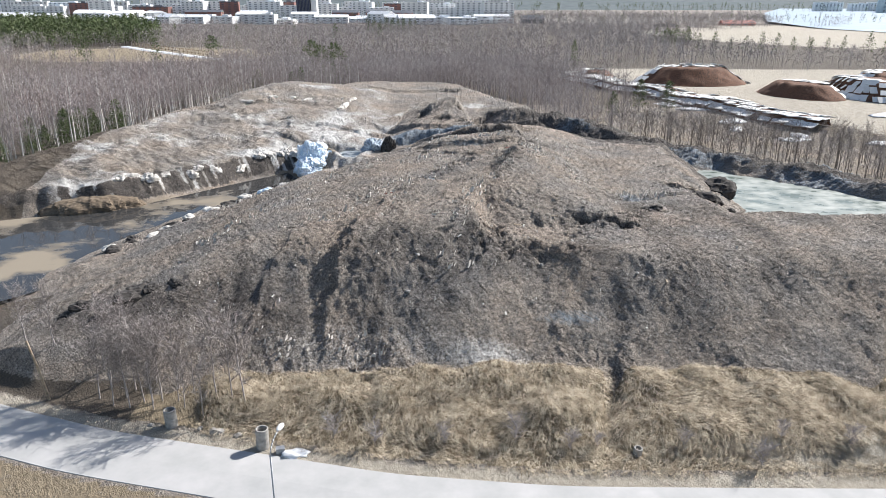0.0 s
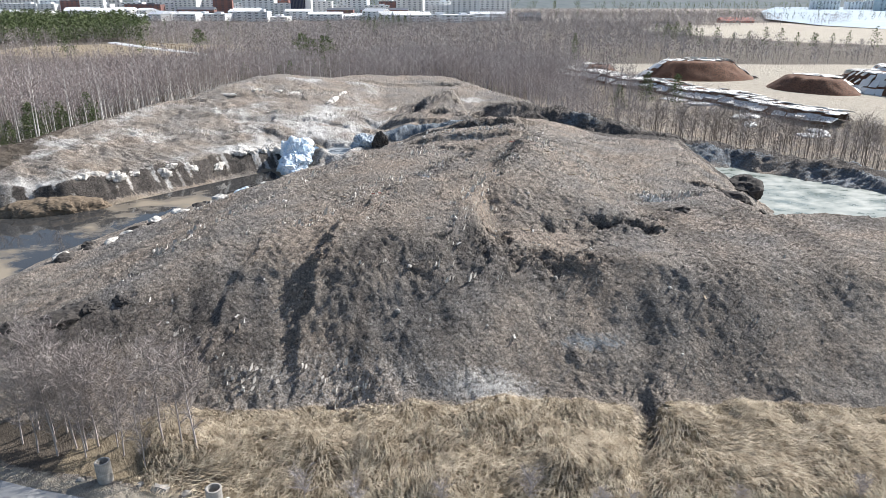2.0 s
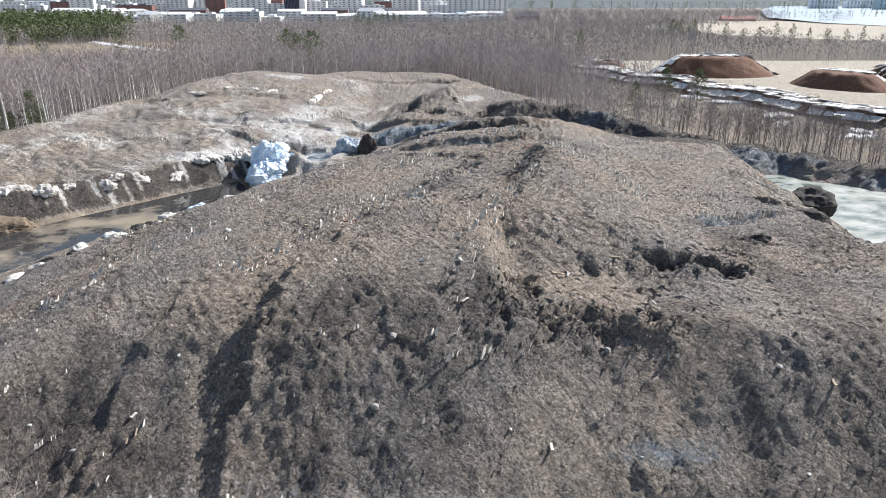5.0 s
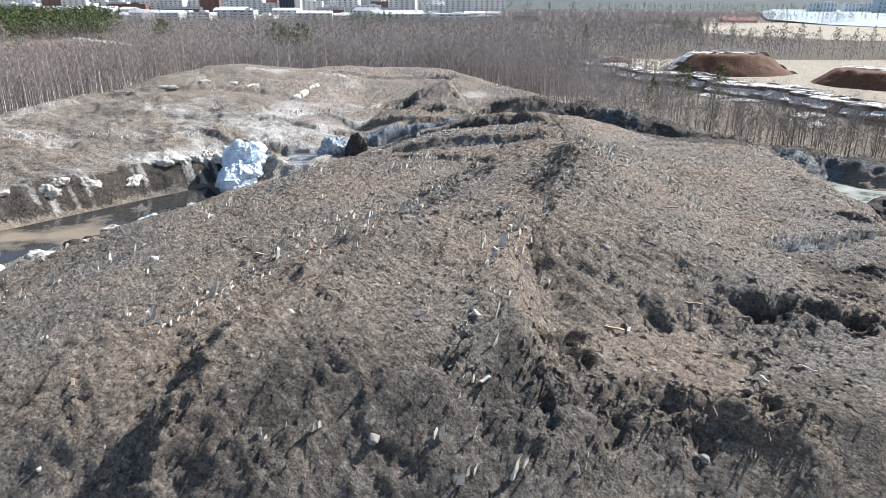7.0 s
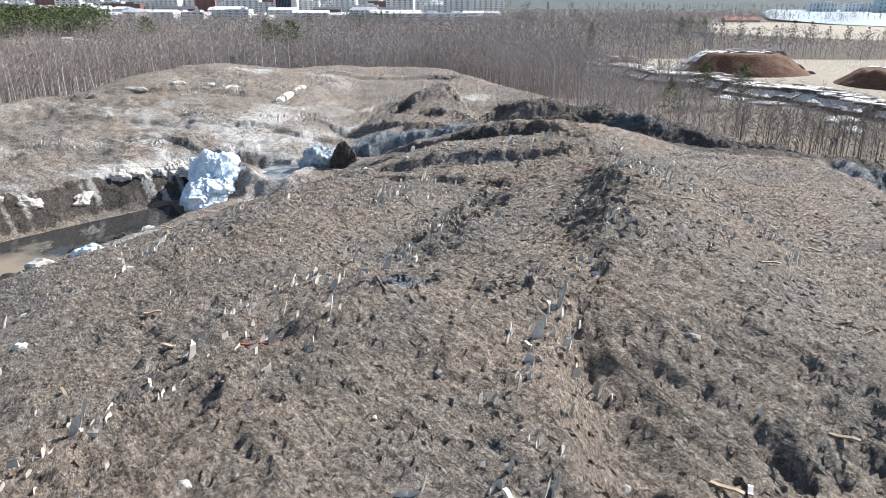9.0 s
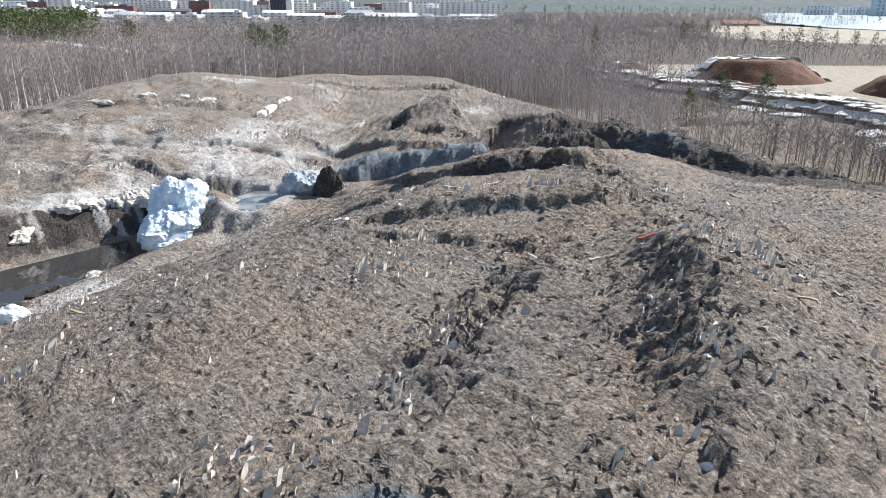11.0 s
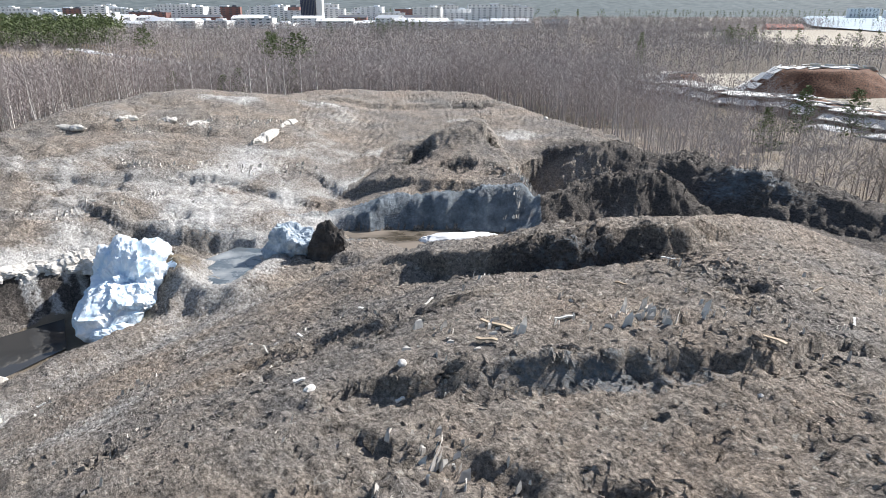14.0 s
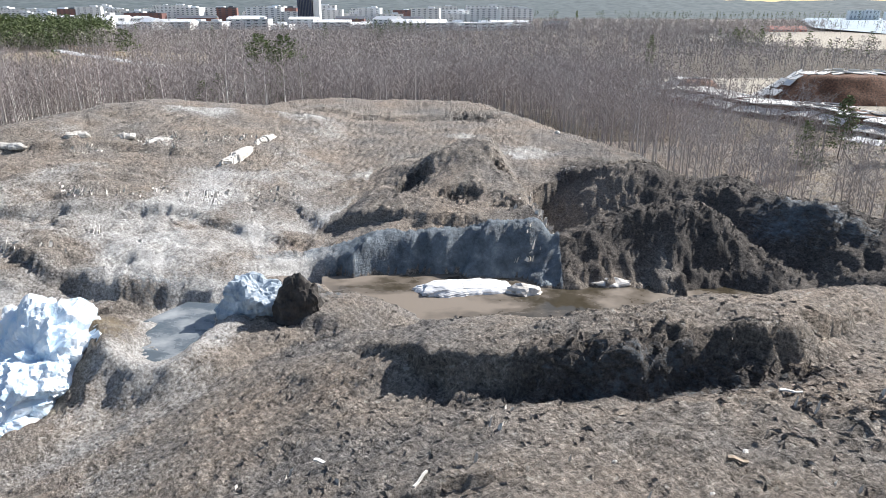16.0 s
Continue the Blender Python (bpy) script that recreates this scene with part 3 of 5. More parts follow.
def spaced(*spans):
    """Grid lines from (start, step) pairs up to the last start."""
    out = []
    for (a, s0), (b, s1) in zip(spans, spans[1:]):
        n = max(2, round((b - a) / ((s0 + s1) / 2)))
        u = np.arange(n) / n
        out.append(a + (b - a) * (u * s0 + (s1 - s0) * u * u / 2) / ((s0 + s1) / 2))
    return np.concatenate(out + [[spans[-1][0]]])


def put_mesh(name, verts, faces, mat, smooth=True):
    me = bpy.data.meshes.new(name)
    verts, faces = np.asarray(verts, np.float32), np.asarray(faces, np.int32)
    k = faces.shape[1]
    me.vertices.add(len(verts))
    me.vertices.foreach_set("co", verts.ravel())
    me.loops.add(faces.size)
    me.loops.foreach_set("vertex_index", faces.ravel())
    me.polygons.add(len(faces))
    me.polygons.foreach_set("loop_start", np.arange(0, faces.size, k, dtype=np.int32))
    me.polygons.foreach_set("use_smooth", np.full(len(faces), smooth))
    me.update(calc_edges=True)
    me.materials.append(mat)
    return me


GRID = []


def build_ground():
    xs = spaced((-4000, 400), (-400, 12), (-120, 1.4), (-70, 0.5), (-40, 0.34), (-24, 0.21), (26, 0.21), (45, 0.34), (80, 0.6), (140, 2.5), (500, 25), (4000, 400))
    ys = spaced((-300, 40), (30, 1.2), (42, 0.3), (52, 0.2), (62, 0.165), (126, 0.17), (136, 0.24), (165, 0.36), (225, 0.8), (270, 3), (600, 15), (4600, 400))
    X, Y = np.meshgrid(xs, ys, indexing="ij")
    z, off, bd, grassy, knoll = land(X, Y)
    a, b = zones(X, Y, z, off, bd, grassy, knoll)
    nx, ny = X.shape
    i = np.arange(nx * ny).reshape(nx, ny)
    faces = np.stack([i[:-1, :-1], i[1:, :-1], i[1:, 1:], i[:-1, 1:]], -1).reshape(-1, 4)
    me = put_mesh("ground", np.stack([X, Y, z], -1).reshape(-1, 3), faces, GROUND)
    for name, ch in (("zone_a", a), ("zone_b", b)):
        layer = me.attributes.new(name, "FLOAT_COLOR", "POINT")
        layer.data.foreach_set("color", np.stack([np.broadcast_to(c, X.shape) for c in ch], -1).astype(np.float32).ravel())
    GRID.extend([xs, ys, z])
    tagged(new("ground", me), "dirt-crusted melting snow heaps with mud, ice and dead grass", "ground", kind="structure")


build_ground()


def heights(x, y):
    """Height of the built ground at many places."""
    xs, ys, z = GRID
    x, y = np.asarray(x, float).ravel(), np.asarray(y, float).ravel()
    i, j = np.clip(np.searchsorted(xs, x) - 1, 0, len(xs) - 2), np.clip(np.searchsorted(ys, y) - 1, 0, len(ys) - 2)
    u, v = np.clip((x - xs[i]) / (xs[i + 1] - xs[i]), 0, 1), np.clip((y - ys[j]) / (ys[j + 1] - ys[j]), 0, 1)
    return (z[i, j] * (1 - u) + z[i + 1, j] * u) * (1 - v) + (z[i, j + 1] * (1 - u) + z[i + 1, j + 1] * u) * v


def height(x, y):
    return float(heights([x], [y])[0])


def sheet(name, pts, z, mat, label, category):
    """A flat sheet with the outline pts."""
    bm = bmesh.new()
    bm.faces.new([bm.verts.new((x, y, z)) for x, y in pts])
    bmesh.ops.triangulate(bm, faces=bm.faces)
    me = bpy.data.meshes.new(name)
    bm.to_mesh(me)
    me.materials.append(mat)
    return tagged(new(name, me), label, category, kind="structure")


def build_road():
    bm = bmesh.new()
    pts = [(Vector((a[0], a[1])) * (1 - k / 12) + Vector((b[0], b[1])) * (k / 12)) for a, b in zip(ROAD_EDGE, ROAD_EDGE[1:]) for k in range(12)]
    for _ in range(6):
        pts = [pts[0]] + [(p + q * 2 + r) / 4 for p, q, r in zip(pts, pts[1:], pts[2:])] + [pts[-1]]
    rows = []
    for p, q in zip(pts, pts[1:]):
        d = (q - p).normalized()
        nrm = Vector((d.y, -d.x))
        rows.append([bm.verts.new((p + nrm * w).to_3d() + Vector((0, 0, h))) for w, h in ((-0.1, -0.1), (0.0, 0.05), (2.8, 0.11), (5.6, 0.05), (5.7, -0.1))])
    for r, s in zip(rows, rows[1:]):
        for k in range(4):
            bm.faces.new((r[k], s[k], s[k + 1], r[k + 1]))
    me = bpy.data.meshes.new("road")
    bm.normal_update()
    bm.to_mesh(me)
    me.materials.append(ASPHALT)
    tagged(new("road", me), "pale dusty grey asphalt road in a gentle bend", "road", kind="structure")


build_road()
sheet("water_puddle", [(-125, 48), (-62, 62), (-44, 84), (-41, 112), (-34, 124), (-30, 134), (-33, 139), (-40, 131), (-52, 116), (-60, 110), (-72, 105), (-125, 86)], 0.40, MUDWATER, "shallow muddy meltwater standing on the track", "water")
sheet("water_trough", [(-12, 151), (-13, 157), (8, 159), (30, 158), (40, 150), (24, 151), (8, 149), (-4, 147.5)], 2.45, TROUGHWATER, "brown meltwater in the trough below the ice wall", "water")
sheet("water_pool", [(-23.4, 141.5), (-24, 146), (-22, 150), (-18.6, 149.6), (-17.2, 145), (-18.4, 140.5), (-21, 139.5)], 2.95, POOLWATER, "grey half-frozen meltwater pool", "water")
sheet("water_pond", [(46, 101), (46, 128), (49, 143), (60, 141), (71, 129), (80, 117), (96, 104), (96, 98), (66, 98)], 1.9, ICEWATER, "pond with greenish rotting ice", "water")


# ---- trees ----
def tri_blade(p, q, w, side):
    return [p - side * w, p + side * w, q]


def bare_tree(seed, h, spread=0.22, limbs=16, twigs=9, w=1.0, low=0.25, ring=5, fuzz=0, wide=0.05):
    """Arrays of a leafless tree of height h: (trunk verts, trunk faces, twig verts, twig faces)."""
    rng = random.Random(seed)
    tv, tf, cv, cf = [], [], [], []

    def tube(path, radii, sides=ring):
        base = len(tv)
        for p, r in zip(path, radii):
            for k in range(sides):
                a = 2 * math.pi * k / sides
                tv.append((p.x + r * math.cos(a), p.y + r * math.sin(a), p.z))
        for i in range(len(path) - 1):
            for k in range(sides):
                a, b = base + i * sides + k, base + i * sides + (k + 1) % sides
                tf.append((a, b, b + sides))
                tf.append((a, b + sides, a + sides))

    def blade(p, q, wd):
        d = (q - p)
        s = d.cross(Vector((rng.uniform(-1, 1), rng.uniform(-1, 1), rng.uniform(-0.3, 0.3))))
        if s.length < 1e-6:
            return
        s = s.normalized() * wd
        b = len(cv)
        cv.extend([tuple(p - s), tuple(p + s), tuple(q)])
        cf.append((b, b + 1, b + 2))

    lean = Vector((rng.uniform(-0.05, 0.05), rng.uniform(-0.05, 0.05), 0))
    path = [Vector((0, 0, -0.3)) + lean * 0] + [Vector((lean.x * h * u + rng.uniform(-0.08, 0.08), lean.y * h * u + rng.uniform(-0.08, 0.08), h * u)) for u in (0.2, 0.45, 0.7, 1.0)]
    r0 = 0.0095 * h * (w if w < 1.3 else 1.3)
    tube(path, [r0, r0 * 0.85, r0 * 0.6, r0 * 0.35, r0 * 0.08])

    def at(u):
        k = min(3, int(u * 4))
        return path[k].lerp(path[k + 1], u * 4 - k)

    for i in range(limbs):
        u = low + (0.98 - low) * (i + rng.random()) / limbs
        p = at(u)
        a = rng.uniform(0, 6.283)
        ln = h * spread * (0.35 + 0.9 * math.sin(math.pi * min(1, (1.02 - u) / 0.8)) ** 0.7) * rng.uniform(0.6, 1.2)
        d = Vector((math.cos(a), math.sin(a), rng.uniform(0.5, 1.9))).normalized()
        q = p + d * ln
        blade(p, q, 0.03 * w)
        blade(p, q, 0.03 * w)
        for j in range(twigs):
            v = rng.uniform(0.2, 1.0)
            s = p.lerp(q, v)
            dd = (d * rng.uniform(0.1, 0.7) + Vector((rng.uniform(-1, 1), rng.uniform(-1, 1), rng.uniform(-0.5, 1.1)))).normalized()
            blade(s, s + dd * ln * rng.uniform(0.25, 0.6), rng.uniform(0.014, 0.028) * w)
    for _ in range(fuzz):
        a, u = rng.uniform(0, 6.283), rng.random() ** 0.75
        r = h * spread * 1.05 * math.sqrt(rng.random()) * math.sin(math.pi * (0.12 + 0.83 * u)) ** 0.8
        c = Vector((lean.x * h * u + r * math.cos(a), lean.y * h * u + r * math.sin(a), h * (low + (1.02 - low) * u)))
        d = Vector((rng.uniform(-1, 1), rng.uniform(-1, 1), rng.uniform(-0.4, 1.2))).normalized() * rng.uniform(0.3, 0.7)
        blade(c - d * 0.5, c + d * 0.5, wide * rng.uniform(0.7, 1.3))
    return [np.array(tv, np.float32), np.array(tf, np.int32), np.array(cv, np.float32), np.array(cf, np.int32)]


def conifer(seed, h, spread=0.17, layers=15, arms=7, steps=5, sprays=3, size=1.0, low=0.24, ring=5):
    """Arrays of a pine: trunk and an uneven crown of many small needle sprays."""
    rng = random.Random(seed)
    tv, tf, _, _ = bare_tree(seed, h, limbs=0, ring=ring)
    cv, cf = [], []
    for i in range(layers):
        u = low + (1 - low) * i / layers
        reach = h * spread * (0.12 + 1.1 * min(1, (1.0 - u) / 0.62) ** 0.75) * rng.uniform(0.7, 1.15)
        for k in range(arms):
            a = rng.uniform(0, 6.283)
            d = Vector((math.cos(a), math.sin(a), rng.uniform(-0.1, 0.55)))
            p0 = Vector((0, 0, h * u))
            for j in range(steps):
                c = p0 + d * reach * rng.uniform(0.75, 1.15) * (0.3 + 0.7 * (j + rng.random()) / steps)
                for _ in range(sprays):
                    e1 = Vector((rng.uniform(-1, 1), rng.uniform(-1, 1), rng.uniform(-0.5, 0.6))).normalized() * rng.uniform(0.18, 0.45) * h / 11 * size
                    e2 = Vector((rng.uniform(-1, 1), rng.uniform(-1, 1), rng.uniform(-0.5, 0.6))).normalized() * rng.uniform(0.12, 0.35) * h / 11 * size
                    b = len(cv)
                    cv.extend([tuple(c - e1), tuple(c + e1), tuple(c + e2)])
                    cf.append((b, b + 1, b + 2))
    return [tv, tf, np.array(cv, np.float32), np.array(cf, np.int32)]


def inside(x, y, poly):
    c = False
    for (x0, y0), (x1, y1) in zip(poly, poly[1:] + poly[:1]):
        if (y0 > y) != (y1 > y) and x < (x1 - x0) * (y - y0) / (y1 - y0) + x0:
            c = not c
    return c


def scatter(poly, spacing, seed, avoid=()):
    """Places in a polygon about `spacing` apart, in an uneven order."""
    rng = random.Random(seed)
    xs, ys = [p[0] for p in poly], [p[1] for p in poly]
    out, y = [], min(ys)
    while y < max(ys):
        x = min(xs)
        while x < max(xs):
            px, py = x + rng.uniform(-0.5, 0.5) * spacing, y + rng.uniform(-0.5, 0.5) * spacing
            if inside(px, py, poly) and not any(inside(px, py, a) for a in avoid):
                out.append((px, py))
            x += spacing
        y += spacing
    return out


def wood(name, places, kinds, mats, label, lo, hi, seed):
    """Meshes of many far trees in stands of uneven height and tone; kinds are the arrays of a few shapes of height 10, mats the trunk and the twig tones."""
    rng = random.Random(seed)
    X, Y = np.array([p[0] for p in places]), np.array([p[1] for p in places])
    hs = heights(X, Y)
    tall = fbm(X, Y, 26, 3, seed + 200)
    tone = fbm(X, Y, 17, 3, seed + 300)
    groups = [([], [], [], [], [0, 0]) for _ in mats[1:]]
    for (x, y), z, k, q in zip(places, hs, tall, tone):
        if k < -0.42 and rng.random() < 0.75:
            continue
        t = rng.choice(kinds)
        g = min(len(groups) - 1, max(0, int((0.5 + 0.75 * q + rng.uniform(-0.45, 0.45)) * len(groups))))
        tv, tf, cv, cf, n = groups[g]
        s, a = (lo + (hi - lo) * min(1, max(0, 0.5 + 0.6 * k + rng.uniform(-0.5, 0.5)))) / 10, rng.uniform(0, 6.283)
        c, sn = math.cos(a) * s, math.sin(a) * s
        m = np.array([[c, -sn, 0], [sn, c, 0], [0, 0, s]], np.float32)
        o = np.array([x, y, z], np.float32)
        tv.append(t[0] @ m.T + o), tf.append(t[1] + n[0])
        n[0] += len(t[0])
        cv.append(t[2] @ m.T + o), cf.append(t[3] + n[1])
        n[1] += len(t[2])
    for (tv, tf, cv, cf, n), twig in zip(groups, mats[1:]):
        if not tv:
            continue
        f = np.concatenate(tf + [k + n[0] for k in cf])
        me = put_mesh(name, np.concatenate(tv + cv), f, mats[0], False)
        me.materials.append(twig)
        idx = np.zeros(len(f), np.int32)
        idx[sum(len(k) for k in tf):] = 1
        me.polygons.foreach_set("material_index", idx)
        tagged(new(name, me), label, "woods", kind="stuff")


BARE = [bare_tree(k, 10, 0.25, 13, 7, 1.0, 0.3, 3, 140, 0.022) for k in range(7)]
SHRUB = [bare_tree(10 + k, 10, 0.38, 11, 6, 1.1, 0.12, 3, 150, 0.036) for k in range(6)]
FAR_BARE = [bare_tree(20 + k, 10, 0.32, 5, 2, 1.4, 0.2, 3, 100, 0.075) for k in range(6)]
FARTHEST = [bare_tree(30 + k, 10, 0.38, 2, 2, 2.2, 0.15, 3, 44, 0.26) for k in range(5)]
FAR_FIR = [conifer(50 + k, 10, 0.20, 11, 7, 2, 1, 1.9, 0.12, 3) for k in range(4)]
FARTHEST_FIR = [conifer(54 + k, 10, 0.16, 7, 4, 1, 1, 2.6, 0.15, 3) for k in range(3)]

YARD = [(52, 345), (66, 262), (96, 212), (130, 172), (330, 172), (330, 345)]
FIELD = [(185, 640), (170, 470), (190, 395), (700, 360), (900, 960), (420, 960)]
CLEARING = [(-250, 480), (-250, 385), (-110, 350), (-112, 395), (-210, 485)]
left_edge = [(-82, 136), (-92, 124), (-135, 105), (-150, 130), (-110, 190), (-90, 262), (-66, 262), (-65, 222), (-66, 192), (-77, 172)]
left_deep = [(-150, 130), (-260, 170), (-250, 380), (-110, 345), (-90, 262), (-110, 190)]
mid_edge = [(-66, 224), (12, 226), (20, 204), (22, 190), (30, 181), (40, 173), (58, 180), (62, 200), (52, 236), (40, 262), (-66, 262)]
right_edge = [(40, 173), (47, 163), (55, 157), (63, 152), (73, 138), (85, 124), (112, 104), (128, 120), (106, 146), (86, 166), (72, 182), (58, 180)]
right_low = [(58, 180), (72, 182), (86, 168), (88, 186), (74, 214), (60, 244), (52, 236), (62, 200)]
mid_deep = [(-90, 262), (40, 262), (60, 236), (64, 262), (48, 345), (-110, 345)]
wood("birch_wood", scatter(left_edge, 2.9, 1), BARE, (BARK, DARKTWIG, TWIG, SCRUBTWIG), "dense leafless young birches beside the snow dump", 9, 14.5, 1)
left_far = [p for p in scatter(left_deep, 4.2, 5)]
wood("birch_wood", [p for p in left_far if p[1] < 270], FAR_BARE + BARE, (BARK, TWIG, SCRUBTWIG, DARKTWIG), "dense leafless young birches behind the first row", 5.5, 10, 5)
wood("scrub", [p for p in left_far if p[1] >= 270], FAR_BARE, (TWIG, SCRUBTWIG), "low reddish leafless scrub before the clearing", 3, 5.5, 15)
wood("thicket", scatter(mid_edge, 2.75, 2), BARE + SHRUB, (GREYTWIG, GREYTWIG, TWIG, DARKTWIG), "dense leafless grey thicket behind the snow dump", 6, 12, 2)
wood("thicket", scatter(right_edge, 2.9, 16), BARE + SHRUB, (ALDER, ALDER, DARKTWIG), "row of low leafless alders above the dark bank", 5, 9.5, 16)
wood("thicket", scatter(right_low, 3.0, 17), SHRUB, (GREYTWIG, GREYTWIG, DARKTWIG), "low leafless bushes before the yard", 3, 6.5, 17)
wood("thicket", scatter(mid_deep, 3.9, 6), FAR_BARE, (DARKTWIG, DARKTWIG, GREYTWIG, TWIG), "leafless grey woods deeper in", 6, 12, 6)
far_wood = [(-700, 345), (-90, 345), (48, 345), (330, 345), (560, 420), (640, 760), (420, 900), (100, 820), (-100, 790), (-400, 800), (-800, 640)]
wood("far_wood", scatter(far_wood, 7.8, 3, (FIELD, CLEARING)), FARTHEST, (GREYTWIG, DARKTWIG, GREYTWIG, TWIG), "far leafless woods in grey brown", 6, 11.5, 3)
beyond = [(60, 830), (300, 860), (420, 905), (470, 1120), (640, 1500), (250, 1650), (60, 1500)]
wood("far_wood", scatter(beyond, 15, 7, ()), FARTHEST, (GREYTWIG, DARKTWIG, GREYTWIG, TWIG), "hazy leafless woods towards the river", 9, 15, 7)
wood("pine_wood", scatter([(-310, 440), (-240, 490), (-212, 500), (-215, 545), (-300, 690), (-480, 700)], 7.0, 4), FAR_FIR, (ALDER, NEEDLE), "far stand of dark green conifers", 12, 19, 4)


# ---- helpers for things ----
def part(name, bm, mat, parent=None, label="", smooth=False):
    me = bpy.data.meshes.new(name)
    bm.normal_update()
    bm.to_mesh(me)
    bm.free()
    me.materials.append(mat)
    if smooth:
        me.polygons.foreach_set("use_smooth", np.ones(len(me.polygons), bool))
    ob = new(name, me)
    ob.parent = parent
    return tagged(ob, label)


def box(bm, x, y, z, sx, sy, sz, turn=0.0):
    """A box centred at x, y with its base at z."""
    m = Matrix.Translation((x, y, z + sz / 2)) @ Matrix.Rotation(radians(turn), 4, "Z") @ Matrix.Diagonal((sx, sy, sz, 1))
    return bmesh.ops.create_cube(bm, size=1, matrix=m)


def tube(bm, rings, sides=12, cap=True):
    """A tube through rings of (centre, radius)."""
    loops = [[bm.verts.new((c[0] + r * math.cos(2 * math.pi * k / sides), c[1] + r * math.sin(2 * math.pi * k / sides), c[2])) for k in range(sides)] for c, r in rings]
    for a, b in zip(loops, loops[1:]):
        for k in range(sides):
            bm.faces.new((a[k], a[(k + 1) % sides], b[(k + 1) % sides], b[k]))
    if cap:
        bm.faces.new(loops[0][::-1])
        bm.faces.new(loops[-1])


def lump(seed, sx, sy, sz, detail=3, rough=0.35, grain=1.1, broken=0.35):
    """A broken lump: a ball pushed about by noise, flat underneath."""
    bm = bmesh.new()
    bmesh.ops.create_icosphere(bm, subdivisions=detail, radius=1)
    off = Vector((seed * 7.3, seed * 3.1, seed * 1.7))
    for v in bm.verts:
        n = noise.fractal(v.co * grain + off, 0.9, 2.1, 5)
        c = noise.cell(v.co * 2.2 * grain + off)
        v.co *= 1 + rough * n + rough * broken * c
        v.co = Vector((v.co.x * sx, v.co.y * sy, max(v.co.z, -0.35) * sz))
    return bm


def rugged(seed, sx, sy, sz, detail=4, rough=0.3):
    """A broken block with rough, faceted sides."""
    bm = bmesh.new()
    bmesh.ops.create_icosphere(bm, subdivisions=detail, radius=1)
    off = Vector((seed * 7.3, seed * 3.1, seed * 1.7))
    for v in bm.verts:
        p = Vector((v.co.x * sx, v.co.y * sy, v.co.z * sz)) / max(sx, sy, sz) * 1.5 + off
        n = noise.fractal(p * 0.9, 0.9, 2.1, 6)
        v.co *= 0.95 + rough * n + rough * 0.25 * noise.cell(p * 1.7)
        v.co = Vector((v.co.x * sx, v.co.y * sy, max(v.co.z, -0.35) * sz))
    return bm


def put(name, bm, mat, x, y, label, category, group="", z=None, turn=0.0, sink=0.0, smooth=False):
    ob = part(name, bm, mat, None, "", smooth)
    ob.matrix_world = pose(x, y, (height(x, y) if z is None else z) - sink, 0, 0, turn)
    return tagged(ob, label, category, group)


def tree_thing(name, arrays, trunk_mat, crown_mat, label, category="tree", group=""):
    base = new(name)
    for nm, v, f, m in (("trunk", arrays[0], arrays[1], trunk_mat), ("crown", arrays[2], arrays[3], crown_mat)):
        new(nm, put_mesh(nm, v, f, m, nm == "trunk")).parent = base
    return tagged(base, label, category, group)


def plant_all(first, places, lo, hi, seed):
    """Moves the first things to the first places and copies of them to the others."""
    rng = random.Random(seed)
    for k, (x, y) in enumerate(places):
        s = rng.uniform(lo, hi)
        m = pose(x, y, height(x, y) - 0.1, 0, 0, rng.uniform(0, 360))
        ob = first[k % len(first)]
        if k >= len(first):
            ob = copy_thing(ob, m)
        else:
            ob.matrix_basis = m
        ob.scale = (s, s, s)


ICE = plain("clean_ice", (0.50, 0.66, 0.80), (0.93, 0.945, 0.955), 1.0, 0.45, relief=0.25)
DIRTY_ICE = plain("dirty_ice", (0.42, 0.39, 0.35), (0.78, 0.74, 0.68), 1.6, 0.7, relief=0.12)
STONE = plain("grey_stone", (0.20, 0.19, 0.175), (0.42, 0.40, 0.37), 2.2, 0.85, relief=0.05)
WHITESTONE = plain("pale_stone", (0.55, 0.52, 0.47), (0.80, 0.77, 0.72), 1.5, 0.8, relief=0.05)
TIMBER = plain("weathered_timber", (0.28, 0.21, 0.14), (0.55, 0.45, 0.33), 2.0, 0.85, random_value=0.4)
CLOD = plain("black_soil", (0.022, 0.02, 0.019), (0.085, 0.074, 0.065), 1.5, 0.95, relief=0.1)
SOIL = plain("straw_soil", (0.10, 0.076, 0.053), (0.23, 0.175, 0.12), 1.8, 0.95, relief=0.12)
COVER = plain("white_cover", (0.66, 0.64, 0.60), (0.88, 0.87, 0.85), 0.3, 0.7, relief=0.1, random_value=0.15)
LAMPGLASS = plain("lamp_glass", (0.75, 0.75, 0.72), (0.85, 0.85, 0.82), 4.0, 0.3)
RED = plain("red_paint", (0.35, 0.05, 0.03), (0.5, 0.09, 0.06), 2.0, 0.6)


